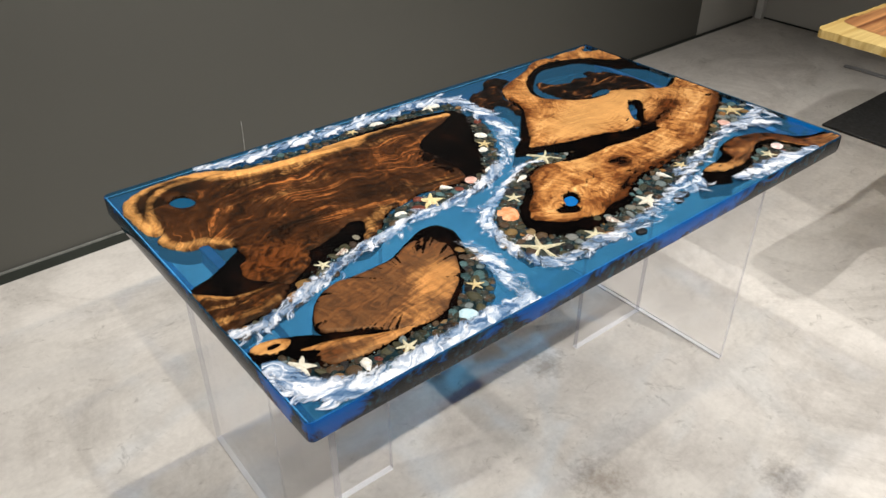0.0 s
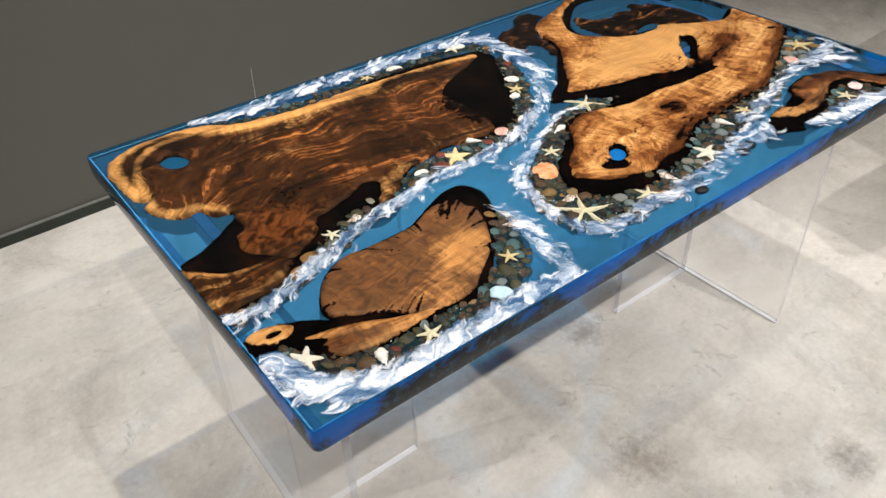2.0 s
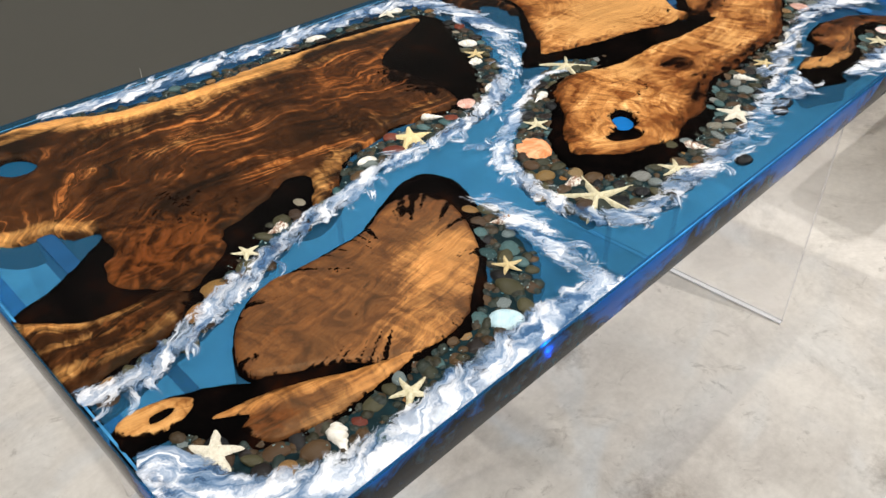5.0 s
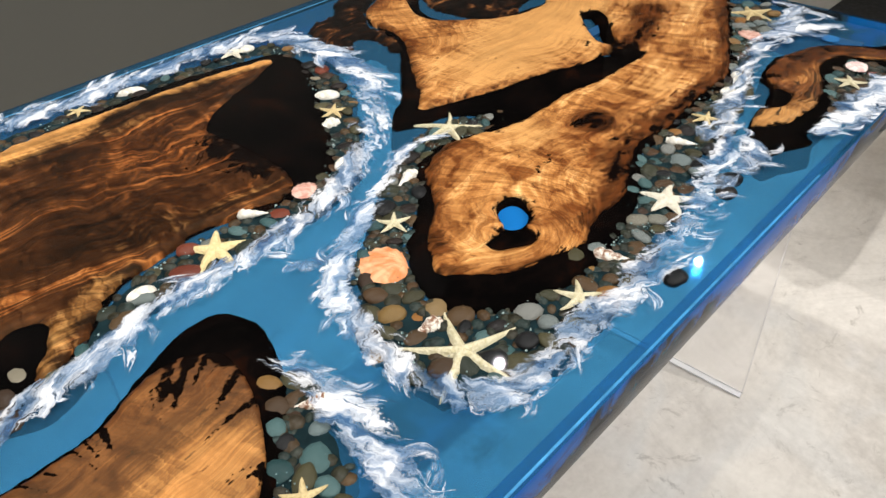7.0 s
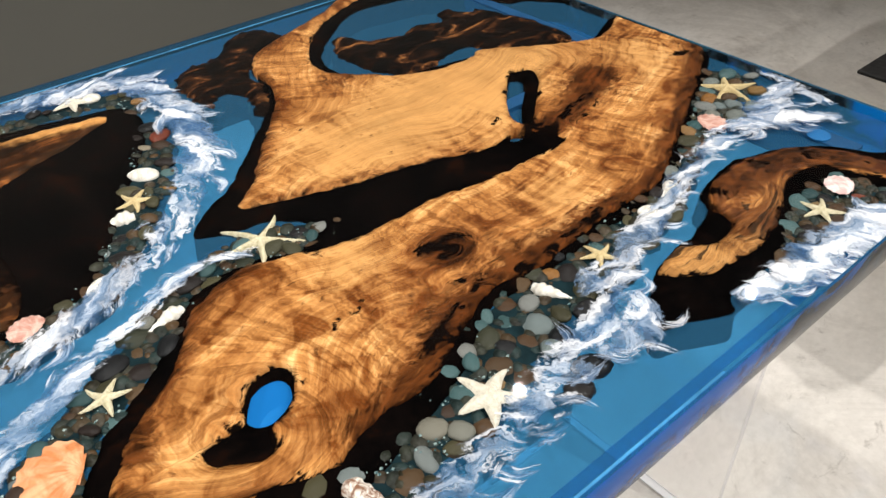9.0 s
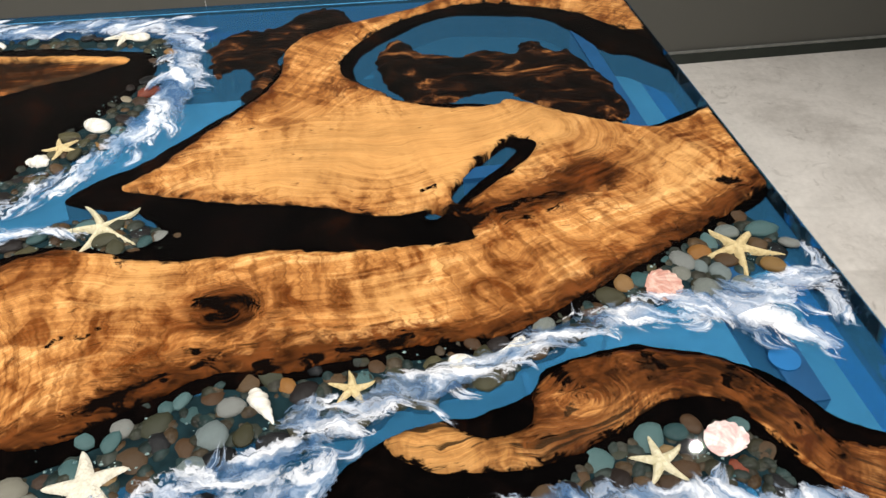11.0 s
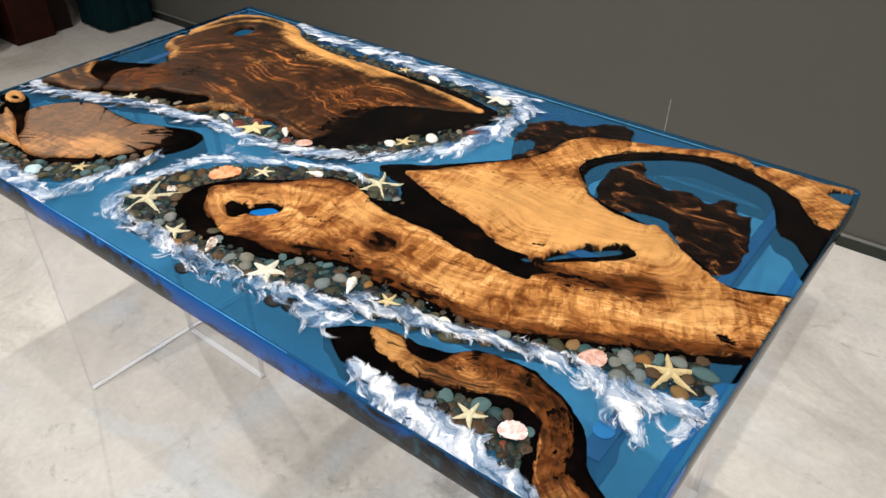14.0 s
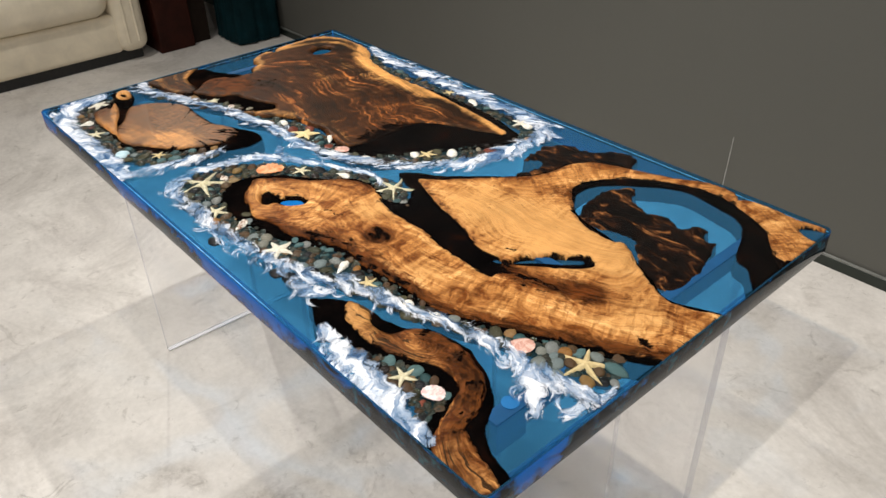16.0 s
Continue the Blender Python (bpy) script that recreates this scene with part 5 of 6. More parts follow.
SHELL_SPOTS = [(0.6312, 0.2481, 0.030), (0.6557, 0.4055, 0.015), (1.3539, 0.2324, 0.018), (1.3333, 0.0734, 0.016), (0.7761, 0.0961, 0.014), (1.0094, 0.1525, 0.012), (0.5907, 0.1612, 0.011), (0.4709, 0.1694, 0.011), (0.2814, 0.3468, 0.01), (0.1407, 0.0546, 0.012), (0.7469, 0.3405, 0.011), (0.5954, 0.4154, 0.011), (0.7722, 0.5032, 0.011), (0.3482, 0.0535, 0.018), (0.4513, 0.3871, 0.012), (0.8254, 0.5647, 0.013), (0.6637, 0.7765, 0.014)]
TAKEN = list(SHELL_SPOTS)


def room_for(x, y, r, slack=0.8):
    return all((x - p) ** 2 + (y - q) ** 2 > (slack * (r + s)) ** 2 for p, q, s in TAKEN)


# stones that stand out: place, half length, half width, turn, kind
for x, y, a, b, turn, kind in [(1.378, 0.258, 0.011, 0.013, 20, 4), (1.397, 0.265, 0.012, 0.010, 10, 5), (1.405, 0.238, 0.010, 0.011, 0, 4), (1.419, 0.222, 0.011, 0.010, 30, 4), (1.386, 0.222, 0.013, 0.012, 0, 4),
                               (1.469, 0.289, 0.019, 0.010, 15, 2), (1.457, 0.241, 0.013, 0.010, -20, 5), (1.434, 0.289, 0.013, 0.009, 0, 4), (1.315, 0.238, 0.010, 0.011, 0, 5), (1.298, 0.224, 0.014, 0.010, -20, 1),
                               (0.173, 0.3084, 0.018, 0.014, 20, 5), (0.1395, 0.2838, 0.015, 0.011, 10, 5), (0.5178, 0.4145, 0.013, 0.01, -13, 6), (0.4966, 0.3851, 0.019, 0.011, -30, 6),
                               (0.7879, 0.0363, 0.013, 0.011, 0, 3), (0.6336, 0.0877, 0.011, 0.01, 0, 3), (0.6618, 0.1085, 0.014, 0.011, -20, 4), (0.9724, 0.1339, 0.014, 0.013, 0, 4),
                               (0.9623, 0.1081, 0.012, 0.009, 30, 4), (0.8423, 0.1097, 0.012, 0.011, 0, 4), (0.9721, 0.0752, 0.016, 0.013, -22, 3), (0.6627, 0.0876, 0.01, 0.009, 0, 4),
                               (0.6208, 0.1502, 0.014, 0.012, 0, 0), (0.5643, 0.1197, 0.013, 0.011, 0, 0), (0.4492, 0.3822, 0.013, 0.009, -40, 4), (0.3311, 0.3724, 0.010, 0.014, 0, 4),
                               (0.5817, 0.1969, 0.014, 0.011, -30, 5), (0.5899, 0.2245, 0.013, 0.010, -40, 0), (0.091, 0.0605, 0.012, 0.009, 10, 5), (0.1194, 0.0605, 0.014, 0.011, 0, 0),
                               (0.7079, 0.3956, 0.013, 0.010, 20, 1), (0.9471, 0.0664, 0.013, 0.011, 0, 3), (1.0173, 0.1207, 0.013, 0.01, 0, 3), (1.1071, 0.1449, 0.012, 0.010, 0, 1)]:
    pebble(x, y, a, b, turn, kind)
    TAKEN.append((x, y, max(a, b)))
WEIGHTS = [7, 7, 2.8, 5, 1.6, 1.6, 0.4]
for n, (line, wide, count) in enumerate(ZONES):
    grid, total = band(line, wide, 0.004, 3, 30 + n, 0.2)
    made = tries = 0
    while made < count and tries < count * 40:
        tries += 1
        row = grid[random.randrange(len(grid))]
        w = random.uniform(-1, 1)
        mid, rim = row[1][0], row[2][0] if w > 0 else row[0][0]
        x, y = mid + (rim - mid) * abs(w)
        a = random.uniform(0.0085, 0.0165) * (0.75 if n == 0 else 1)
        if not (0.012 < x < LENGTH - 0.012 and 0.012 < y < WIDTH - 0.012) or not room_for(x, y, a, 0.68):
            continue
        kinds = WEIGHTS if n not in (4,) else [4.5, 4, 6, 5, 3.4, 1.2, 0.3]
        pebble(x, y, a, a * random.uniform(0.62, 0.95), random.uniform(0, 180), random.choices(range(7), kinds)[0], random.uniform(0.0, 0.005))
        TAKEN.append((x, y, a))
        made += 1

# a lower layer of small stones that fills the beds
SMALL = mat_stone("small_stones", (0.055, 0.05, 0.03), (0.03, 0.06, 0.06), (0.11, 0.065, 0.03), True)
verts, faces = [], []
shape = [(0, 0, 1)] + [(0.8 * math.cos(i * 1.0472), 0.8 * math.sin(i * 1.0472), 0.6) for i in range(6)] + [(math.cos(i * 1.0472 + 0.5), math.sin(i * 1.0472 + 0.5), 0) for i in range(6)]
for n, (line, wide, count) in enumerate(ZONES):
    grid, total = band(line, [w * 1.1 for w in wide], 0.004, 3, 30 + n, 0.2)
    for _ in range(count * 6):
        row = grid[random.randrange(len(grid))]
        w = random.uniform(-1, 1)
        p = row[1][0] + ((row[2][0] if w > 0 else row[0][0]) - row[1][0]) * abs(w)
        if not (0.01 < p[0] < LENGTH - 0.01 and 0.01 < p[1] < WIDTH - 0.01):
            continue
        a, turn, flat = random.uniform(0.004, 0.0095), random.uniform(0, 6), random.uniform(0.6, 0.95)
        z, k = INLAY - random.uniform(0.0075, 0.0105), len(verts)
        for x, y, h in shape:
            x, y = x * a, y * a * flat
            verts.append((p[0] + x * math.cos(turn) - y * math.sin(turn), p[1] + x * math.sin(turn) + y * math.cos(turn), z + h * a * 0.5))
        for i in range(6):
            j = (i + 1) % 6
            faces += [(k, k + 1 + i, k + 1 + j), (k + 1 + i, k + 7 + i, k + 1 + j), (k + 1 + j, k + 7 + i, k + 7 + j)]
me = bpy.data.meshes.new("small_stones")
me.from_pydata(verts, [], faces)
me.materials.append(SMALL)
me.shade_smooth()
tagged(part("small_stones", me, None, table, "small dark stones that fill the pebble beds"), kind="stuff")

# fine gravel between the pebbles
GRAVEL = mat_shell("turquoise_gravel", (0.03, 0.10, 0.12), (0.38, 0.48, 0.46), 300)
verts, faces = [], []
for n, (line, wide, count) in enumerate(ZONES):
    grid, total = band(line, [w * 0.95 for w in wide], 0.004, 3, 30 + n, 0.2)
    for _ in range(count * 15):
        row = grid[random.randrange(len(grid))]
        w = random.uniform(-1, 1)
        mid, rim = row[1][0], row[2][0] if w > 0 else row[0][0]
        p = mid + (rim - mid) * abs(w)
        if not (0.005 < p[0] < LENGTH - 0.005 and 0.005 < p[1] < WIDTH - 0.005):
            continue
        if noise.noise((p[0] * 45, p[1] * 45, 2.0)) < 0.14 or any((p[0] - x) ** 2 + (p[1] - y) ** 2 < r * r for x, y, r in SHELL_SPOTS):
            continue
        r, a, z = random.choice((0.0007, 0.001, 0.0012, 0.0018)), random.uniform(0, 6), INLAY - random.uniform(0.004, 0.011)
        k = len(verts)
        for i in range(4):
            verts.append((p[0] + r * math.cos(a + i * 1.57), p[1] + r * math.sin(a + i * 1.57) * 0.8, z))
        verts.append((p[0], p[1], z + r * 0.9))
        faces += [(k + i, k + (i + 1) % 4, k + 4) for i in range(4)]
me = bpy.data.meshes.new("gravel")
me.from_pydata(verts, [], faces)
me.materials.append(GRAVEL)
tagged(part("gravel", me, None, table, "fine turquoise gravel between the pebbles"), kind="stuff")


# ---- starfish ----
STAR_YELLOW = mat_star("yellow_starfish", (0.47, 0.42, 0.26), (0.62, 0.57, 0.41))
STAR_CREAM = mat_star("cream_starfish", (0.54, 0.50, 0.40), (0.66, 0.62, 0.52))
STAR_GOLD = mat_star("golden_starfish", (0.58, 0.46, 0.22), (0.68, 0.57, 0.32))
STAR_TAN = mat_star("tan_starfish", (0.46, 0.35, 0.17), (0.58, 0.47, 0.26))


def starfish(x, y, reach, turn, fat, material, label, seed):
    """Five tapered, slightly bent arms with a raised ridge, grown out of a low dome."""
    rng = random.Random(seed)
    bm = bmesh.new()
    for arm in range(5):
        a0 = radians(turn + 72 * arm + rng.uniform(-5, 5))
        long, bend = reach * rng.uniform(0.93, 1.05), rng.uniform(-0.22, 0.22)
        rows = []
        for i in range(11):
            t = i / 10
            a, r = a0 + bend * t * t, long * t
            half = reach * fat * ((1 - t) ** 0.85 * 0.9 + 0.17) * (0.35 if i == 10 else 1)
            h = reach * 0.16 * (1 - 0.75 * t) * (0.4 if i == 10 else 1)
            row = []
            for j in range(7):
                u = j / 3 - 1
                z = h * math.sqrt(max(0.0, 1 - u * u)) + (0.12 * h if j == 3 else 0)
                row.append(bm.verts.new((r * math.cos(a) - u * half * math.sin(a), r * math.sin(a) + u * half * math.cos(a), z)))
            rows.append(row)
        for p, q in zip(rows, rows[1:]):
            for j in range(6):
                bm.faces.new((p[j], q[j], q[j + 1], p[j + 1]))
        bm.faces.new(rows[-1])
    bmesh.ops.recalc_face_normals(bm, faces=bm.faces)
    ob = new("starfish", mesh_of(bm, "starfish", material, True))
    ob.matrix_basis = pose(x, y, INLAY - reach * 0.16 - 0.0004)
    tagged(hang(ob, table), label)


for n, (x, y, reach, turn, fat, m, label) in enumerate([
        (0.587, 0.119, 0.058, 57, 0.115, STAR_YELLOW, "large pale yellow starfish"),
        (0.704, 0.085, 0.024, 38, 0.19, STAR_YELLOW, "small pale yellow starfish"),
        (0.891, 0.104, 0.029, 27, 0.27, STAR_CREAM, "white starfish with fat arms"),
        (0.677, 0.289, 0.020, 51, 0.19, STAR_YELLOW, "small pale yellow starfish"),
        (0.534, 0.392, 0.036, 59, 0.21, STAR_GOLD, "golden yellow starfish"),
        (0.86, 0.381, 0.044, 33, 0.11, STAR_YELLOW, "thin-armed pale yellow starfish"),
        (0.828, 0.774, 0.027, -34, 0.23, STAR_CREAM, "small cream starfish"),
        (0.798, 0.52, 0.021, -23, 0.2, STAR_TAN, "small golden starfish"),
        (0.5872, 0.7716, 0.016, -35, 0.2, STAR_TAN, "tiny golden starfish"),
        (1.433, 0.266, 0.044, 45, 0.13, STAR_TAN, "golden thin-armed starfish"),
        (1.075, 0.157, 0.02, 152, 0.19, STAR_TAN, "small tan starfish"),
        (1.281, 0.062, 0.022, 20, 0.2, STAR_YELLOW, "small pale yellow starfish"),
        (0.057, 0.117, 0.026, 50, 0.3, STAR_CREAM, "cream starfish with fat arms"),
        (0.216, 0.049, 0.022, 9, 0.2, STAR_YELLOW, "small pale yellow starfish"),
        (0.411, 0.107, 0.018, -15, 0.2, STAR_TAN, "small golden starfish"),
        (0.23, 0.33, 0.017, 82, 0.22, STAR_YELLOW, "tiny pale yellow starfish")]):
    starfish(x, y, reach, turn, fat, m, label, n)

# ---- shells ----
SHELL_ORANGE = mat_shell("orange_shell", (0.55, 0.20, 0.075), (0.70, 0.37, 0.20), 60)
SHELL_PINK = mat_shell("pink_shell", (0.46, 0.23, 0.18), (0.62, 0.42, 0.35), 90)
SHELL_WHITE = mat_shell("white_shell", (0.55, 0.52, 0.45), (0.80, 0.78, 0.72), 70)
SHELL_SPOT = mat_shell("spotted_shell", (0.20, 0.10, 0.06), (0.78, 0.74, 0.66), 170)
SHELL_BLUE = mat_shell("bluish_white_shell", (0.36, 0.52, 0.58), (0.52, 0.66, 0.70), 40)


def scallop(x, y, r, turn, material, label):
    """A fan of ribs that widens from the hinge, domed, with two small ears."""
    bm = bmesh.new()
    rows, n, m = [], 67, 8
    for i in range(n):
        a = radians(-80 + 160 * i / (n - 1))
        rib = math.cos((i / (n - 1)) * 11 * 2 * math.pi)
        row = []
        for j in range(m + 1):
            t = j / m
            rad = 1.9 * r * t * math.cos(a) ** 0.5 * (1 + (0.012 * rib if j == m else 0))
            z = r * 0.15 * math.sin(math.pi * min(1, t * 0.92 + 0.06)) * (1 - 0.6 * (a / 1.4) ** 2) + 0.03 * r * rib * t
            row.append(bm.verts.new((rad * math.sin(a), rad * math.cos(a) - r, z)))
        rows.append(row)
    for p, q in zip(rows, rows[1:]):
        for j in range(m):
            bm.faces.new((p[j], p[j + 1], q[j + 1], q[j]))
    for s in (-1, 1):
        bm.faces.new([bm.verts.new(v) for v in ((0, -r, 0.05 * r), (s * 0.55 * r, -r * 0.98, 0.03 * r), (s * 0.48 * r, -r * 0.6, 0.06 * r), (0, -r * 0.62, 0.12 * r))])
    bmesh.ops.remove_doubles(bm, verts=bm.verts, dist=1e-6)
    bmesh.ops.recalc_face_normals(bm, faces=bm.faces)
    ob = new("scallop_shell", mesh_of(bm, "scallop_shell", material, True))
    ob.matrix_basis = pose(x, y, INLAY - r * 0.18 - 0.0004, 0, 0, turn)
    tagged(hang(ob, table), label)


def spiral_shell(x, y, r, turn, material, label, slim=0.42):
    """A lathed cone with winding whorls and a flared mouth."""
    bm = bmesh.new()
    rows, n, m = [], 26, 16
    for i in range(n):
        t = i / (n - 1)
        body = slim * (math.sin(math.pi * min(1, 0.04 + t * 0.8)) ** 0.8) * (0.35 + 0.75 * t if t < 0.7 else 1.0)
        row = []
        for j in range(m):
            a = 2 * math.pi * j / m
            w = body * (1 + 0.10 * math.sin(a + t * 5 * 2 * math.pi)) * (1 + (0.22 * max(0, math.cos(a - 0.6)) if 0.5 < t < 0.9 else 0))
            row.append(bm.verts.new((r * (2 * t - 1), r * w * math.cos(a), r * w * math.sin(a) * 0.8)))
        rows.append(row)
    for p, q in zip(rows, rows[1:]):
        for j in range(m):
            bm.faces.new((p[j], p[(j + 1) % m], q[(j + 1) % m], q[j]))
    bm.faces.new(rows[0])
    bm.faces.new(rows[-1][::-1])
    bmesh.ops.recalc_face_normals(bm, faces=bm.faces)
    ob = new("spiral_shell", mesh_of(bm, "spiral_shell", material, True))
    ob.matrix_basis = pose(x, y, INLAY - r * slim * 0.85, 0, 0, turn)
    tagged(hang(ob, table), label)


def cowrie(x, y, r, turn, material, label, slim=0.66):
    """A smooth egg, blunter at one end, with a lengthwise crease."""
    bm = bmesh.new()
    bmesh.ops.create_uvsphere(bm, u_segments=24, v_segments=14, radius=1)
    for v in bm.verts:
        c = v.co
        v.co = Vector((c.x * r, c.y * r * slim * (1 + 0.16 * c.x), c.z * r * 0.4 - r * 0.05 * math.exp(-(c.y * 5) ** 2) * max(0, c.z)))
    ob = new("sea_shell", mesh_of(bm, "sea_shell", material, True))
    ob.matrix_basis = pose(x, y, INLAY - r * 0.42, 0, 0, turn)
    tagged(hang(ob, table), label)


scallop(0.622, 0.25, 0.0235, 60, SHELL_ORANGE, "orange scallop shell")
scallop(0.6557, 0.4055, 0.0135, 30, SHELL_PINK, "pink and white scallop shell")
scallop(1.349, 0.227, 0.0165, -120, SHELL_PINK, "pink ribbed scallop shell")
scallop(1.3333, 0.0734, 0.0145, 20, mat_shell("pale_pink_shell", (0.62, 0.40, 0.38), (0.80, 0.70, 0.66), 90), "pale pink scallop shell")
spiral_shell(0.7761, 0.0961, 0.022, 111, SHELL_SPOT, "yellowish spotted spiral shell")
spiral_shell(1.0094, 0.1525, 0.018, 115, SHELL_WHITE, "white spiral shell")
spiral_shell(0.5907, 0.1612, 0.014, -14, SHELL_SPOT, "white spotted spiral shell", 0.62)
spiral_shell(0.4709, 0.1694, 0.015, -36, SHELL_SPOT, "brown patterned spiral shell", 0.55)
spiral_shell(0.2814, 0.3468, 0.013, -8, SHELL_SPOT, "white spotted spiral shell", 0.7)
spiral_shell(0.1407, 0.0546, 0.017, 70, SHELL_WHITE, "white spiky spiral shell", 0.55)
spiral_shell(0.7469, 0.3405, 0.018, 13, SHELL_WHITE, "long white spiral shell")
spiral_shell(1.2057, 0.181, 0.014, 11, SHELL_WHITE, "white spiral shell", 0.6)
spiral_shell(0.5954, 0.4154, 0.017, 138, SHELL_WHITE, "white spiral shell")
spiral_shell(0.7722, 0.5032, 0.017, -11, SHELL_WHITE, "white spiral shell", 0.55)
cowrie(0.3482, 0.0535, 0.0185, 141, SHELL_BLUE, "large bluish white egg-shaped shell", 0.8)
cowrie(0.4513, 0.3871, 0.014, -12, SHELL_WHITE, "white oval shell")
cowrie(0.8254, 0.5647, 0.017, -38, SHELL_WHITE, "white oval shell")
cowrie(0.6637, 0.7765, 0.02, -20, SHELL_WHITE, "white oval shell", 0.45)
cowrie(1.1609, 0.1704, 0.011, -29, SHELL_WHITE, "white rounded shell", 0.8)
cowrie(0.8483, 0.7696, 0.012, 10, SHELL_WHITE, "white rounded shell", 0.8)
cowrie(0.723, 0.4182, 0.014, 20, SHELL_WHITE, "white oval shell", 0.6)


# ---- acrylic legs ----
def panel(x0, y0, x1, y1, z1, thick=0.0155):
    """An upright clear sheet between two floor points; its narrow sides are the polished edges."""
    bm = bmesh.new()
    d = Vector((x1 - x0, y1 - y0, 0))
    side = Vector((-d.y, d.x, 0)).normalized() * thick / 2
    a, b = Vector((x0, y0, 0.0015)), Vector((x1, y1, 0.0015))
    lo = [bm.verts.new(p) for p in (a - side, b - side, b + side, a + side)]
    knee = [bm.verts.new(v.co + Vector((0, 0, 0.003))) for v in lo]
    hi = [bm.verts.new(v.co + Vector((0, 0, z1 - 0.0015))) for v in lo]
    for p, q, foot in ((lo, knee, True), (knee, hi, False)):
        for i in range(4):
            # slot 3, the lowest 3 mm, carries the whitened foot of the legs
            f = bm.faces.new((p[i], p[(i + 1) % 4], q[(i + 1) % 4], q[i]))
            f.material_index = 3 if foot else i % 2
    bm.faces.new(lo[::-1]).material_index = 3
    bm.faces.new(hi).material_index = 2
    bmesh.ops.bevel(bm, geom=[e for e in bm.edges if abs(e.verts[0].co.z - e.verts[1].co.z) > 0.1 or e.verts[0].co.z > 0.1], offset=0.0008, segments=1, affect="EDGES")
    return bm


for x0, y0, x1, y1 in ((0.092, 0.108, 0.106, 0.77), (0.1095, 0.398, 0.402, 0.396), (1.416, 0.112, 1.408, 0.735), (1.402, 0.418, 1.108, 0.418)):
    part("leg_panel", panel(x0, y0, x1, y1, UNDER - 0.001), [ACRYLIC, ACRYLIC_EDGE, ACRYLIC_TOP, FOOT_GLEAM], table, "clear acrylic leg sheet")

# added dark strips, for the leg tops' dark look through the resin
for x0, y0, x1, y1 in ((0.085, 0.40, 0.090, 0.66), (1.418, 0.10, 1.416, 0.735), (1.402, 0.418, 1.108, 0.418)):
    bm = panel(x0, y0, x1, y1, INLAY - 0.0075 - UNDER, 0.019)
    bmesh.ops.translate(bm, verts=bm.verts, vec=(0, 0, UNDER))
    part("leg_tenon", bm, [DARK_BLUE] * 4, table, "dark blue stripe added in the slab above the leg")

mount = part("mount_block", box(1.404, 0.095, UNDER - 0.02, 1.430, 0.152, INLAY - 0.007, 0.001), DARK_BLUE, table, "dark blue mounting block")
disc = bmesh.new()
bmesh.ops.create_cone(disc, cap_ends=True, segments=32, radius1=0.0125, radius2=0.0125, depth=0.0012)
bmesh.ops.translate(disc, verts=disc.verts, vec=(1.413, 0.137, INLAY - 0.0063))
part("mount_disc", disc, PAD, mount, "round blue pad", smooth=False)

# ---- around the table ----
LEATHER = mat_plain("cream_leather", (0.80, 0.71, 0.55), 0.45, 0, 0.12, 9, 0.12)
REDWOOD = mat_plain("red_brown_wood", (0.030, 0.0065, 0.0035), 0.5, 0, 0.4, 12, spec=0.15)
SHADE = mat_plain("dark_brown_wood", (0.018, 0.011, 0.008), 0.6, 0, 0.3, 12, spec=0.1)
TEAL = mat_plain("teal_cloth", (0.002, 0.016, 0.020), 0.85, 0, 0.5, 8, 0.2, spec=0.1)
BLACK = mat_plain("plain_black", (0.015, 0.015, 0.015), 0.6)
WHITE = mat_plain("white_paint", (0.6, 0.6, 0.58), 0.5)
STEEL = mat_plain("grey_steel", (0.42, 0.42, 0.43), 0.35, 0.6)


def cushion(x0, y0, z0, x1, y1, z1, bulge=0.02, bevel=0.05):
    bm = box(x0, y0, z0, x1, y1, z1)
    bmesh.ops.subdivide_edges(bm, edges=bm.edges[:], cuts=5, use_grid_fill=True)
    c = Vector(((x0 + x1) / 2, (y0 + y1) / 2, (z0 + z1) / 2))
    h = Vector(((x1 - x0) / 2, (y1 - y0) / 2, (z1 - z0) / 2))
    for v in bm.verts:
        d = v.co - c
        u = [d[i] / h[i] for i in range(3)]
        for i in range(3):
            j, k = (i + 1) % 3, (i + 2) % 3
            q = max(abs(u[j]), abs(u[k]))
            v.co[i] = c[i] + d[i] * (1 - bevel / h[i] * q ** 6 * 0.6) + math.copysign(bulge * (1 - u[j] ** 2) * (1 - u[k] ** 2), d[i]) * (abs(u[i]) > 0.99)
    return bm


sofa = thing("sofa", -2.74, 0.3, 0, "cream leather sofa with rounded arm", "sofa")
part("base", box(-3.19, -0.95, 0.055, -2.288, 1.0, 0.262, 0.030, 5), LEATHER, sofa, smooth=True)
part("seat_cushion", box(-3.14, -0.9, 0.258, -2.246, 0.02, 0.47, 0.085, 7), LEATHER, sofa, smooth=True)
part("seat_cushion", box(-3.14, 0.03, 0.258, -2.246, 0.972, 0.47, 0.085, 7), LEATHER, sofa, smooth=True)
arm = part("arm", box(-3.19, 0.968, 0.052, -2.25, 1.135, 0.62, 0.062, 6), LEATHER, sofa, smooth=True)
for y in (1.018, 1.072):
    welt = bmesh.new()
    rings = []
    for i in range(25):
        z = 0.11 + 0.44 * i / 24
        rings.append([welt.verts.new((-2.2505 + 0.007 * math.cos(q * 0.785), y + 0.007 * math.sin(q * 0.785), z)) for q in range(8)])
    for p, q in zip(rings, rings[1:]):
        for i in range(8):
            welt.faces.new((p[i], p[(i + 1) % 8], q[(i + 1) % 8], q[i]))
    part("piping", welt, LEATHER, arm, smooth=True)
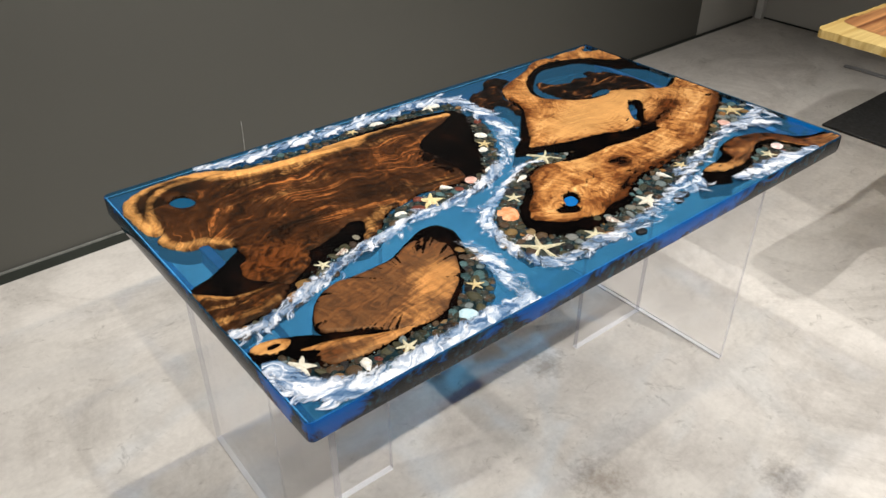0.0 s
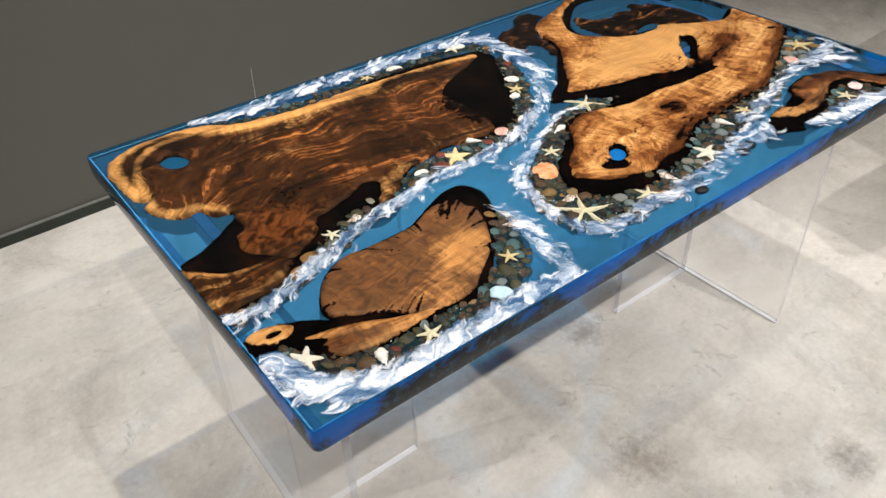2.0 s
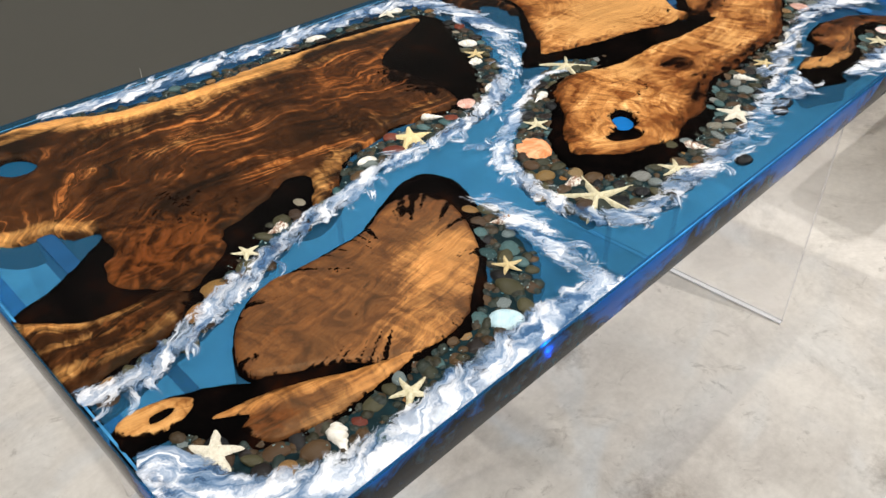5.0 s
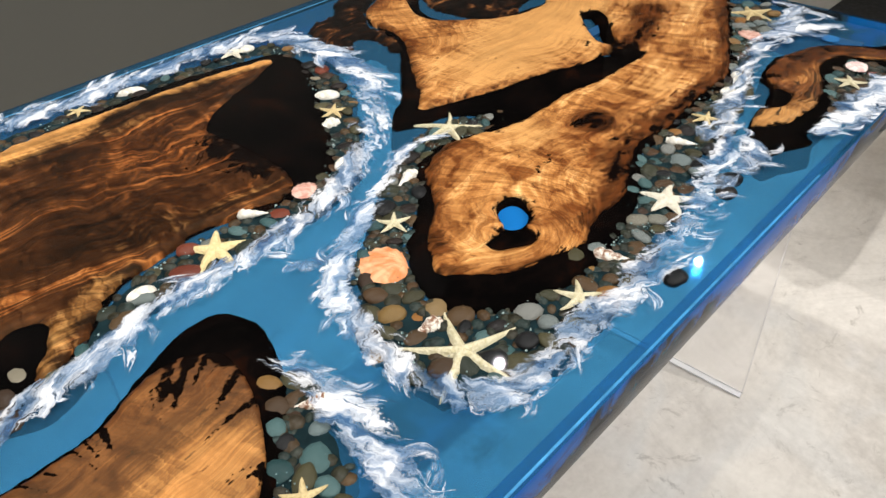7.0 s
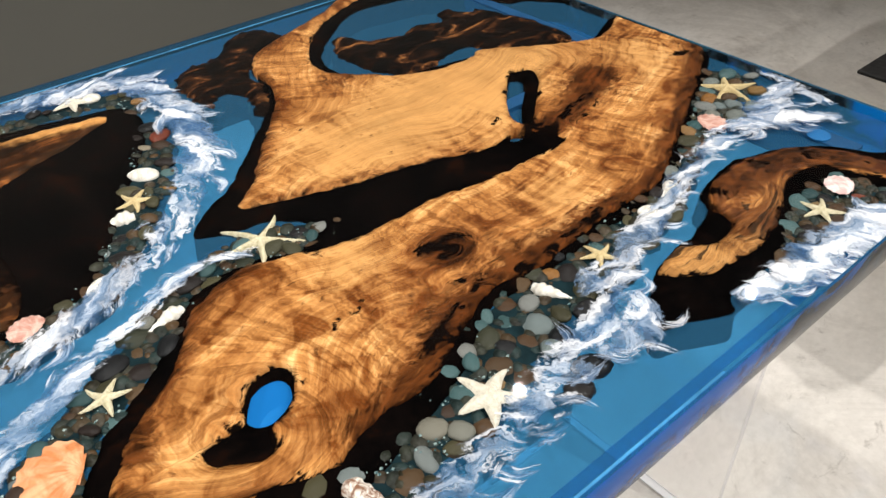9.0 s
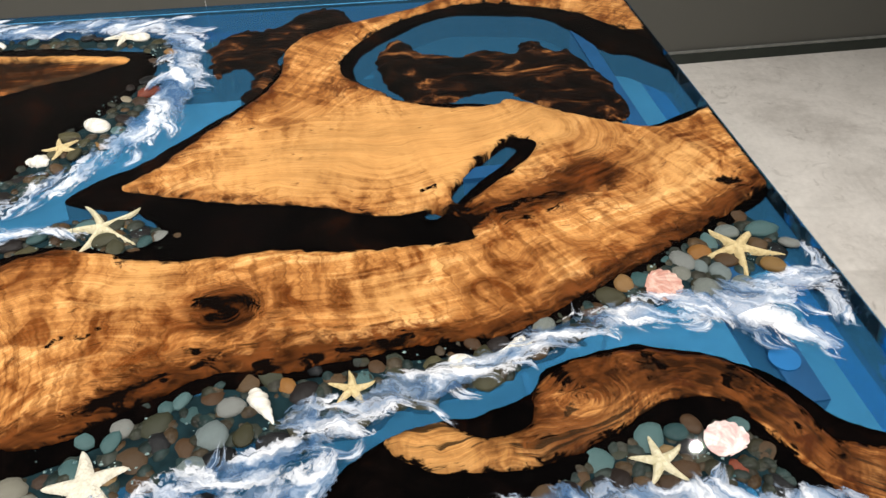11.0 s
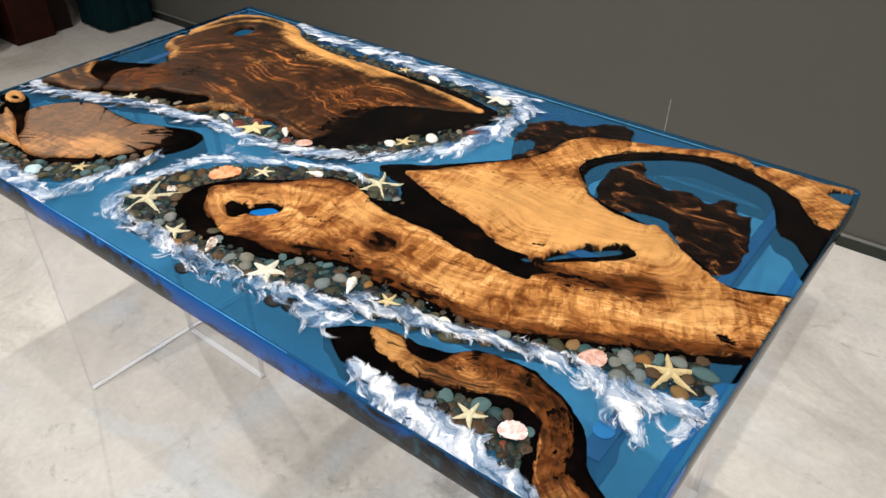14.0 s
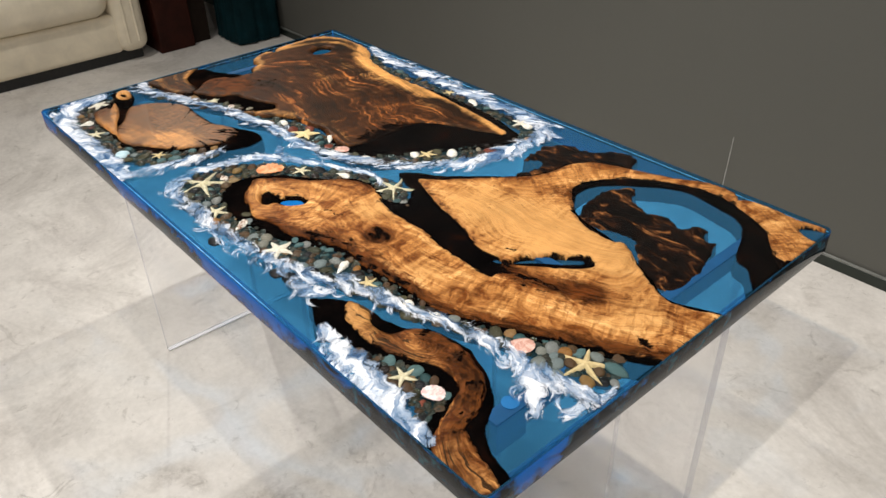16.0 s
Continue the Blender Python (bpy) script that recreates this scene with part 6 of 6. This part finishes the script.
# black box filling the gap below the sofa, in place of its shadow
part("plinth", box(-3.16, -0.92, 0.0, -2.315, 1.10, 0.058, 0.004), BLACK, sofa, "black recessed box added as the shade under the sofa")
part("backrest", cushion(-3.44, -0.95, 0.03, -3.14, 1.12, 0.85, 0.03, 0.06), LEATHER, sofa, smooth=True)

chest = thing("wooden_pedestal", -2.46, 1.28, 0, "dark red-brown wooden pedestal beside the sofa", "pedestal")
part("body", box(-2.65, 1.186, 0.0, -2.275, 1.39, 0.9, 0.006), REDWOOD, chest)
part("side_panel", box(-2.65, 1.392, 0.0, -2.315, 1.505, 0.9, 0.004), SHADE, chest, "darker recessed side")


def drape():
    """Cloth hanging in folds over a low stand."""
    bm = bmesh.new()
    ring = []
    for i in range(72):
        a = 2 * math.pi * i / 72
        sx, sy = math.cos(a), math.sin(a)
        q = (abs(sx) ** 6 + abs(sy) ** 6) ** (-1 / 6)
        ring.append((sx * q, sy * q, a))
    rows = []
    for k in range(9):
        z = 0.9 * (1 - k / 8)
        row = []
        for sx, sy, a in ring:
            f = 1 + (0.045 * math.sin(a * 13) + 0.025 * math.sin(a * 22 + 1)) * k / 8 + 0.05 * k / 8
            row.append(bm.verts.new((-2.190 + sx * 0.130 * f, 1.697 + sy * 0.138 * f, z + 0.012)))
        rows.append(row)
    for p, q in zip(rows, rows[1:]):
        for i in range(72):
            bm.faces.new((p[i], q[i], q[(i + 1) % 72], p[(i + 1) % 72]))
    bm.faces.new(rows[0])
    bmesh.ops.recalc_face_normals(bm, faces=bm.faces)
    return bm


stand = thing("draped_stand", -2.19, 1.697, 0, "low stand draped in dark teal cloth", "stand")
part("cloth", drape(), TEAL, stand, smooth=True)
part("base", box(-2.29, 1.59, 0, -2.09, 1.81, 0.012), BLACK, stand)

# the second table
SLAB = 0.70
other = thing("live_edge_table", 3.12, 0.22, 0, "live-edge wooden table with yellow sapwood rim", "table")
LIVE = mat_grain("yellow_sapwood", (0.56, 0.36, 0.10), (0.80, 0.60, 0.24))
HEART = mat_grain("red_heartwood", (0.19, 0.062, 0.02), (0.66, 0.31, 0.11))
outline = closed_curve([(2.380, 0.533), (2.495, 0.540), (2.845, 0.530), (3.345, 0.545), (3.845, 0.535), (3.865, 0.245), (3.845, -0.095), (3.245, -0.105), (2.745, -0.085), (2.345, -0.09), (2.350, 0.055), (2.360, 0.305), (2.370, 0.455)], 0.02, 0.004, 60)
bm = bmesh.new()
low = [bm.verts.new((x, y, SLAB - 0.028)) for x, y in outline]
high = [bm.verts.new((x, y, SLAB)) for x, y in outline]
for i in range(len(low)):
    j = (i + 1) % len(low)
    bm.faces.new((low[i], low[j], high[j], high[i]))
bm.faces.new(high)
bm.faces.new(low[::-1])
part("tabletop", bm, LIVE, other, "yellow sapwood slab")
heart = closed_curve([(2.475, 0.375), (2.505, 0.500), (2.585, 0.522), (2.845, 0.505), (3.345, 0.520), (3.745, 0.505), (3.765, 0.205), (3.745, -0.025), (3.245, -0.035), (2.745, -0.015), (2.445, -0.005), (2.450, 0.105), (2.462, 0.255)], 0.02, 0.012, 61)
bm = bmesh.new()
bm.faces.new([bm.verts.new((x, y, SLAB + 0.0008)) for x, y in heart])
part("heartwood", bm, HEART, other, "red-brown heartwood figure")
part("base_plate", box(3.2, -0.06, 0, 4.05, 0.775, 0.012, 0.003), BLACK, other, "black steel floor plate")
part("leg", box(3.56, 0.22, 0.0125, 3.62, 0.52, SLAB - 0.029, 0.004), STEEL, other)
part("floor_bar", box(4.02, 0.70, 0.0, 4.05, 1.10, 0.012, 0.003), STEEL, other, "grey steel floor bar")
part("leg", box(3.56, -0.055, 0.0125, 3.62, 0.005, SLAB - 0.029, 0.004), STEEL, other)
part("leg", box(2.645, -0.045, 0, 2.705, 0.015, SLAB - 0.029, 0.004), STEEL, other)

# small things on the wall and floor
cord = bmesh.new()
bmesh.ops.create_cone(cord, cap_ends=True, segments=8, radius1=0.0009, radius2=0.0006, depth=0.33)
wire = tagged(part("cord", cord, WHITE, None), "thin white cord stub standing at the wall", "cord")
wire.matrix_basis = pose(0.775, NORTH0 + SLOPE * 0.775 - 0.02, 0.166, 0, 1.5, 0)
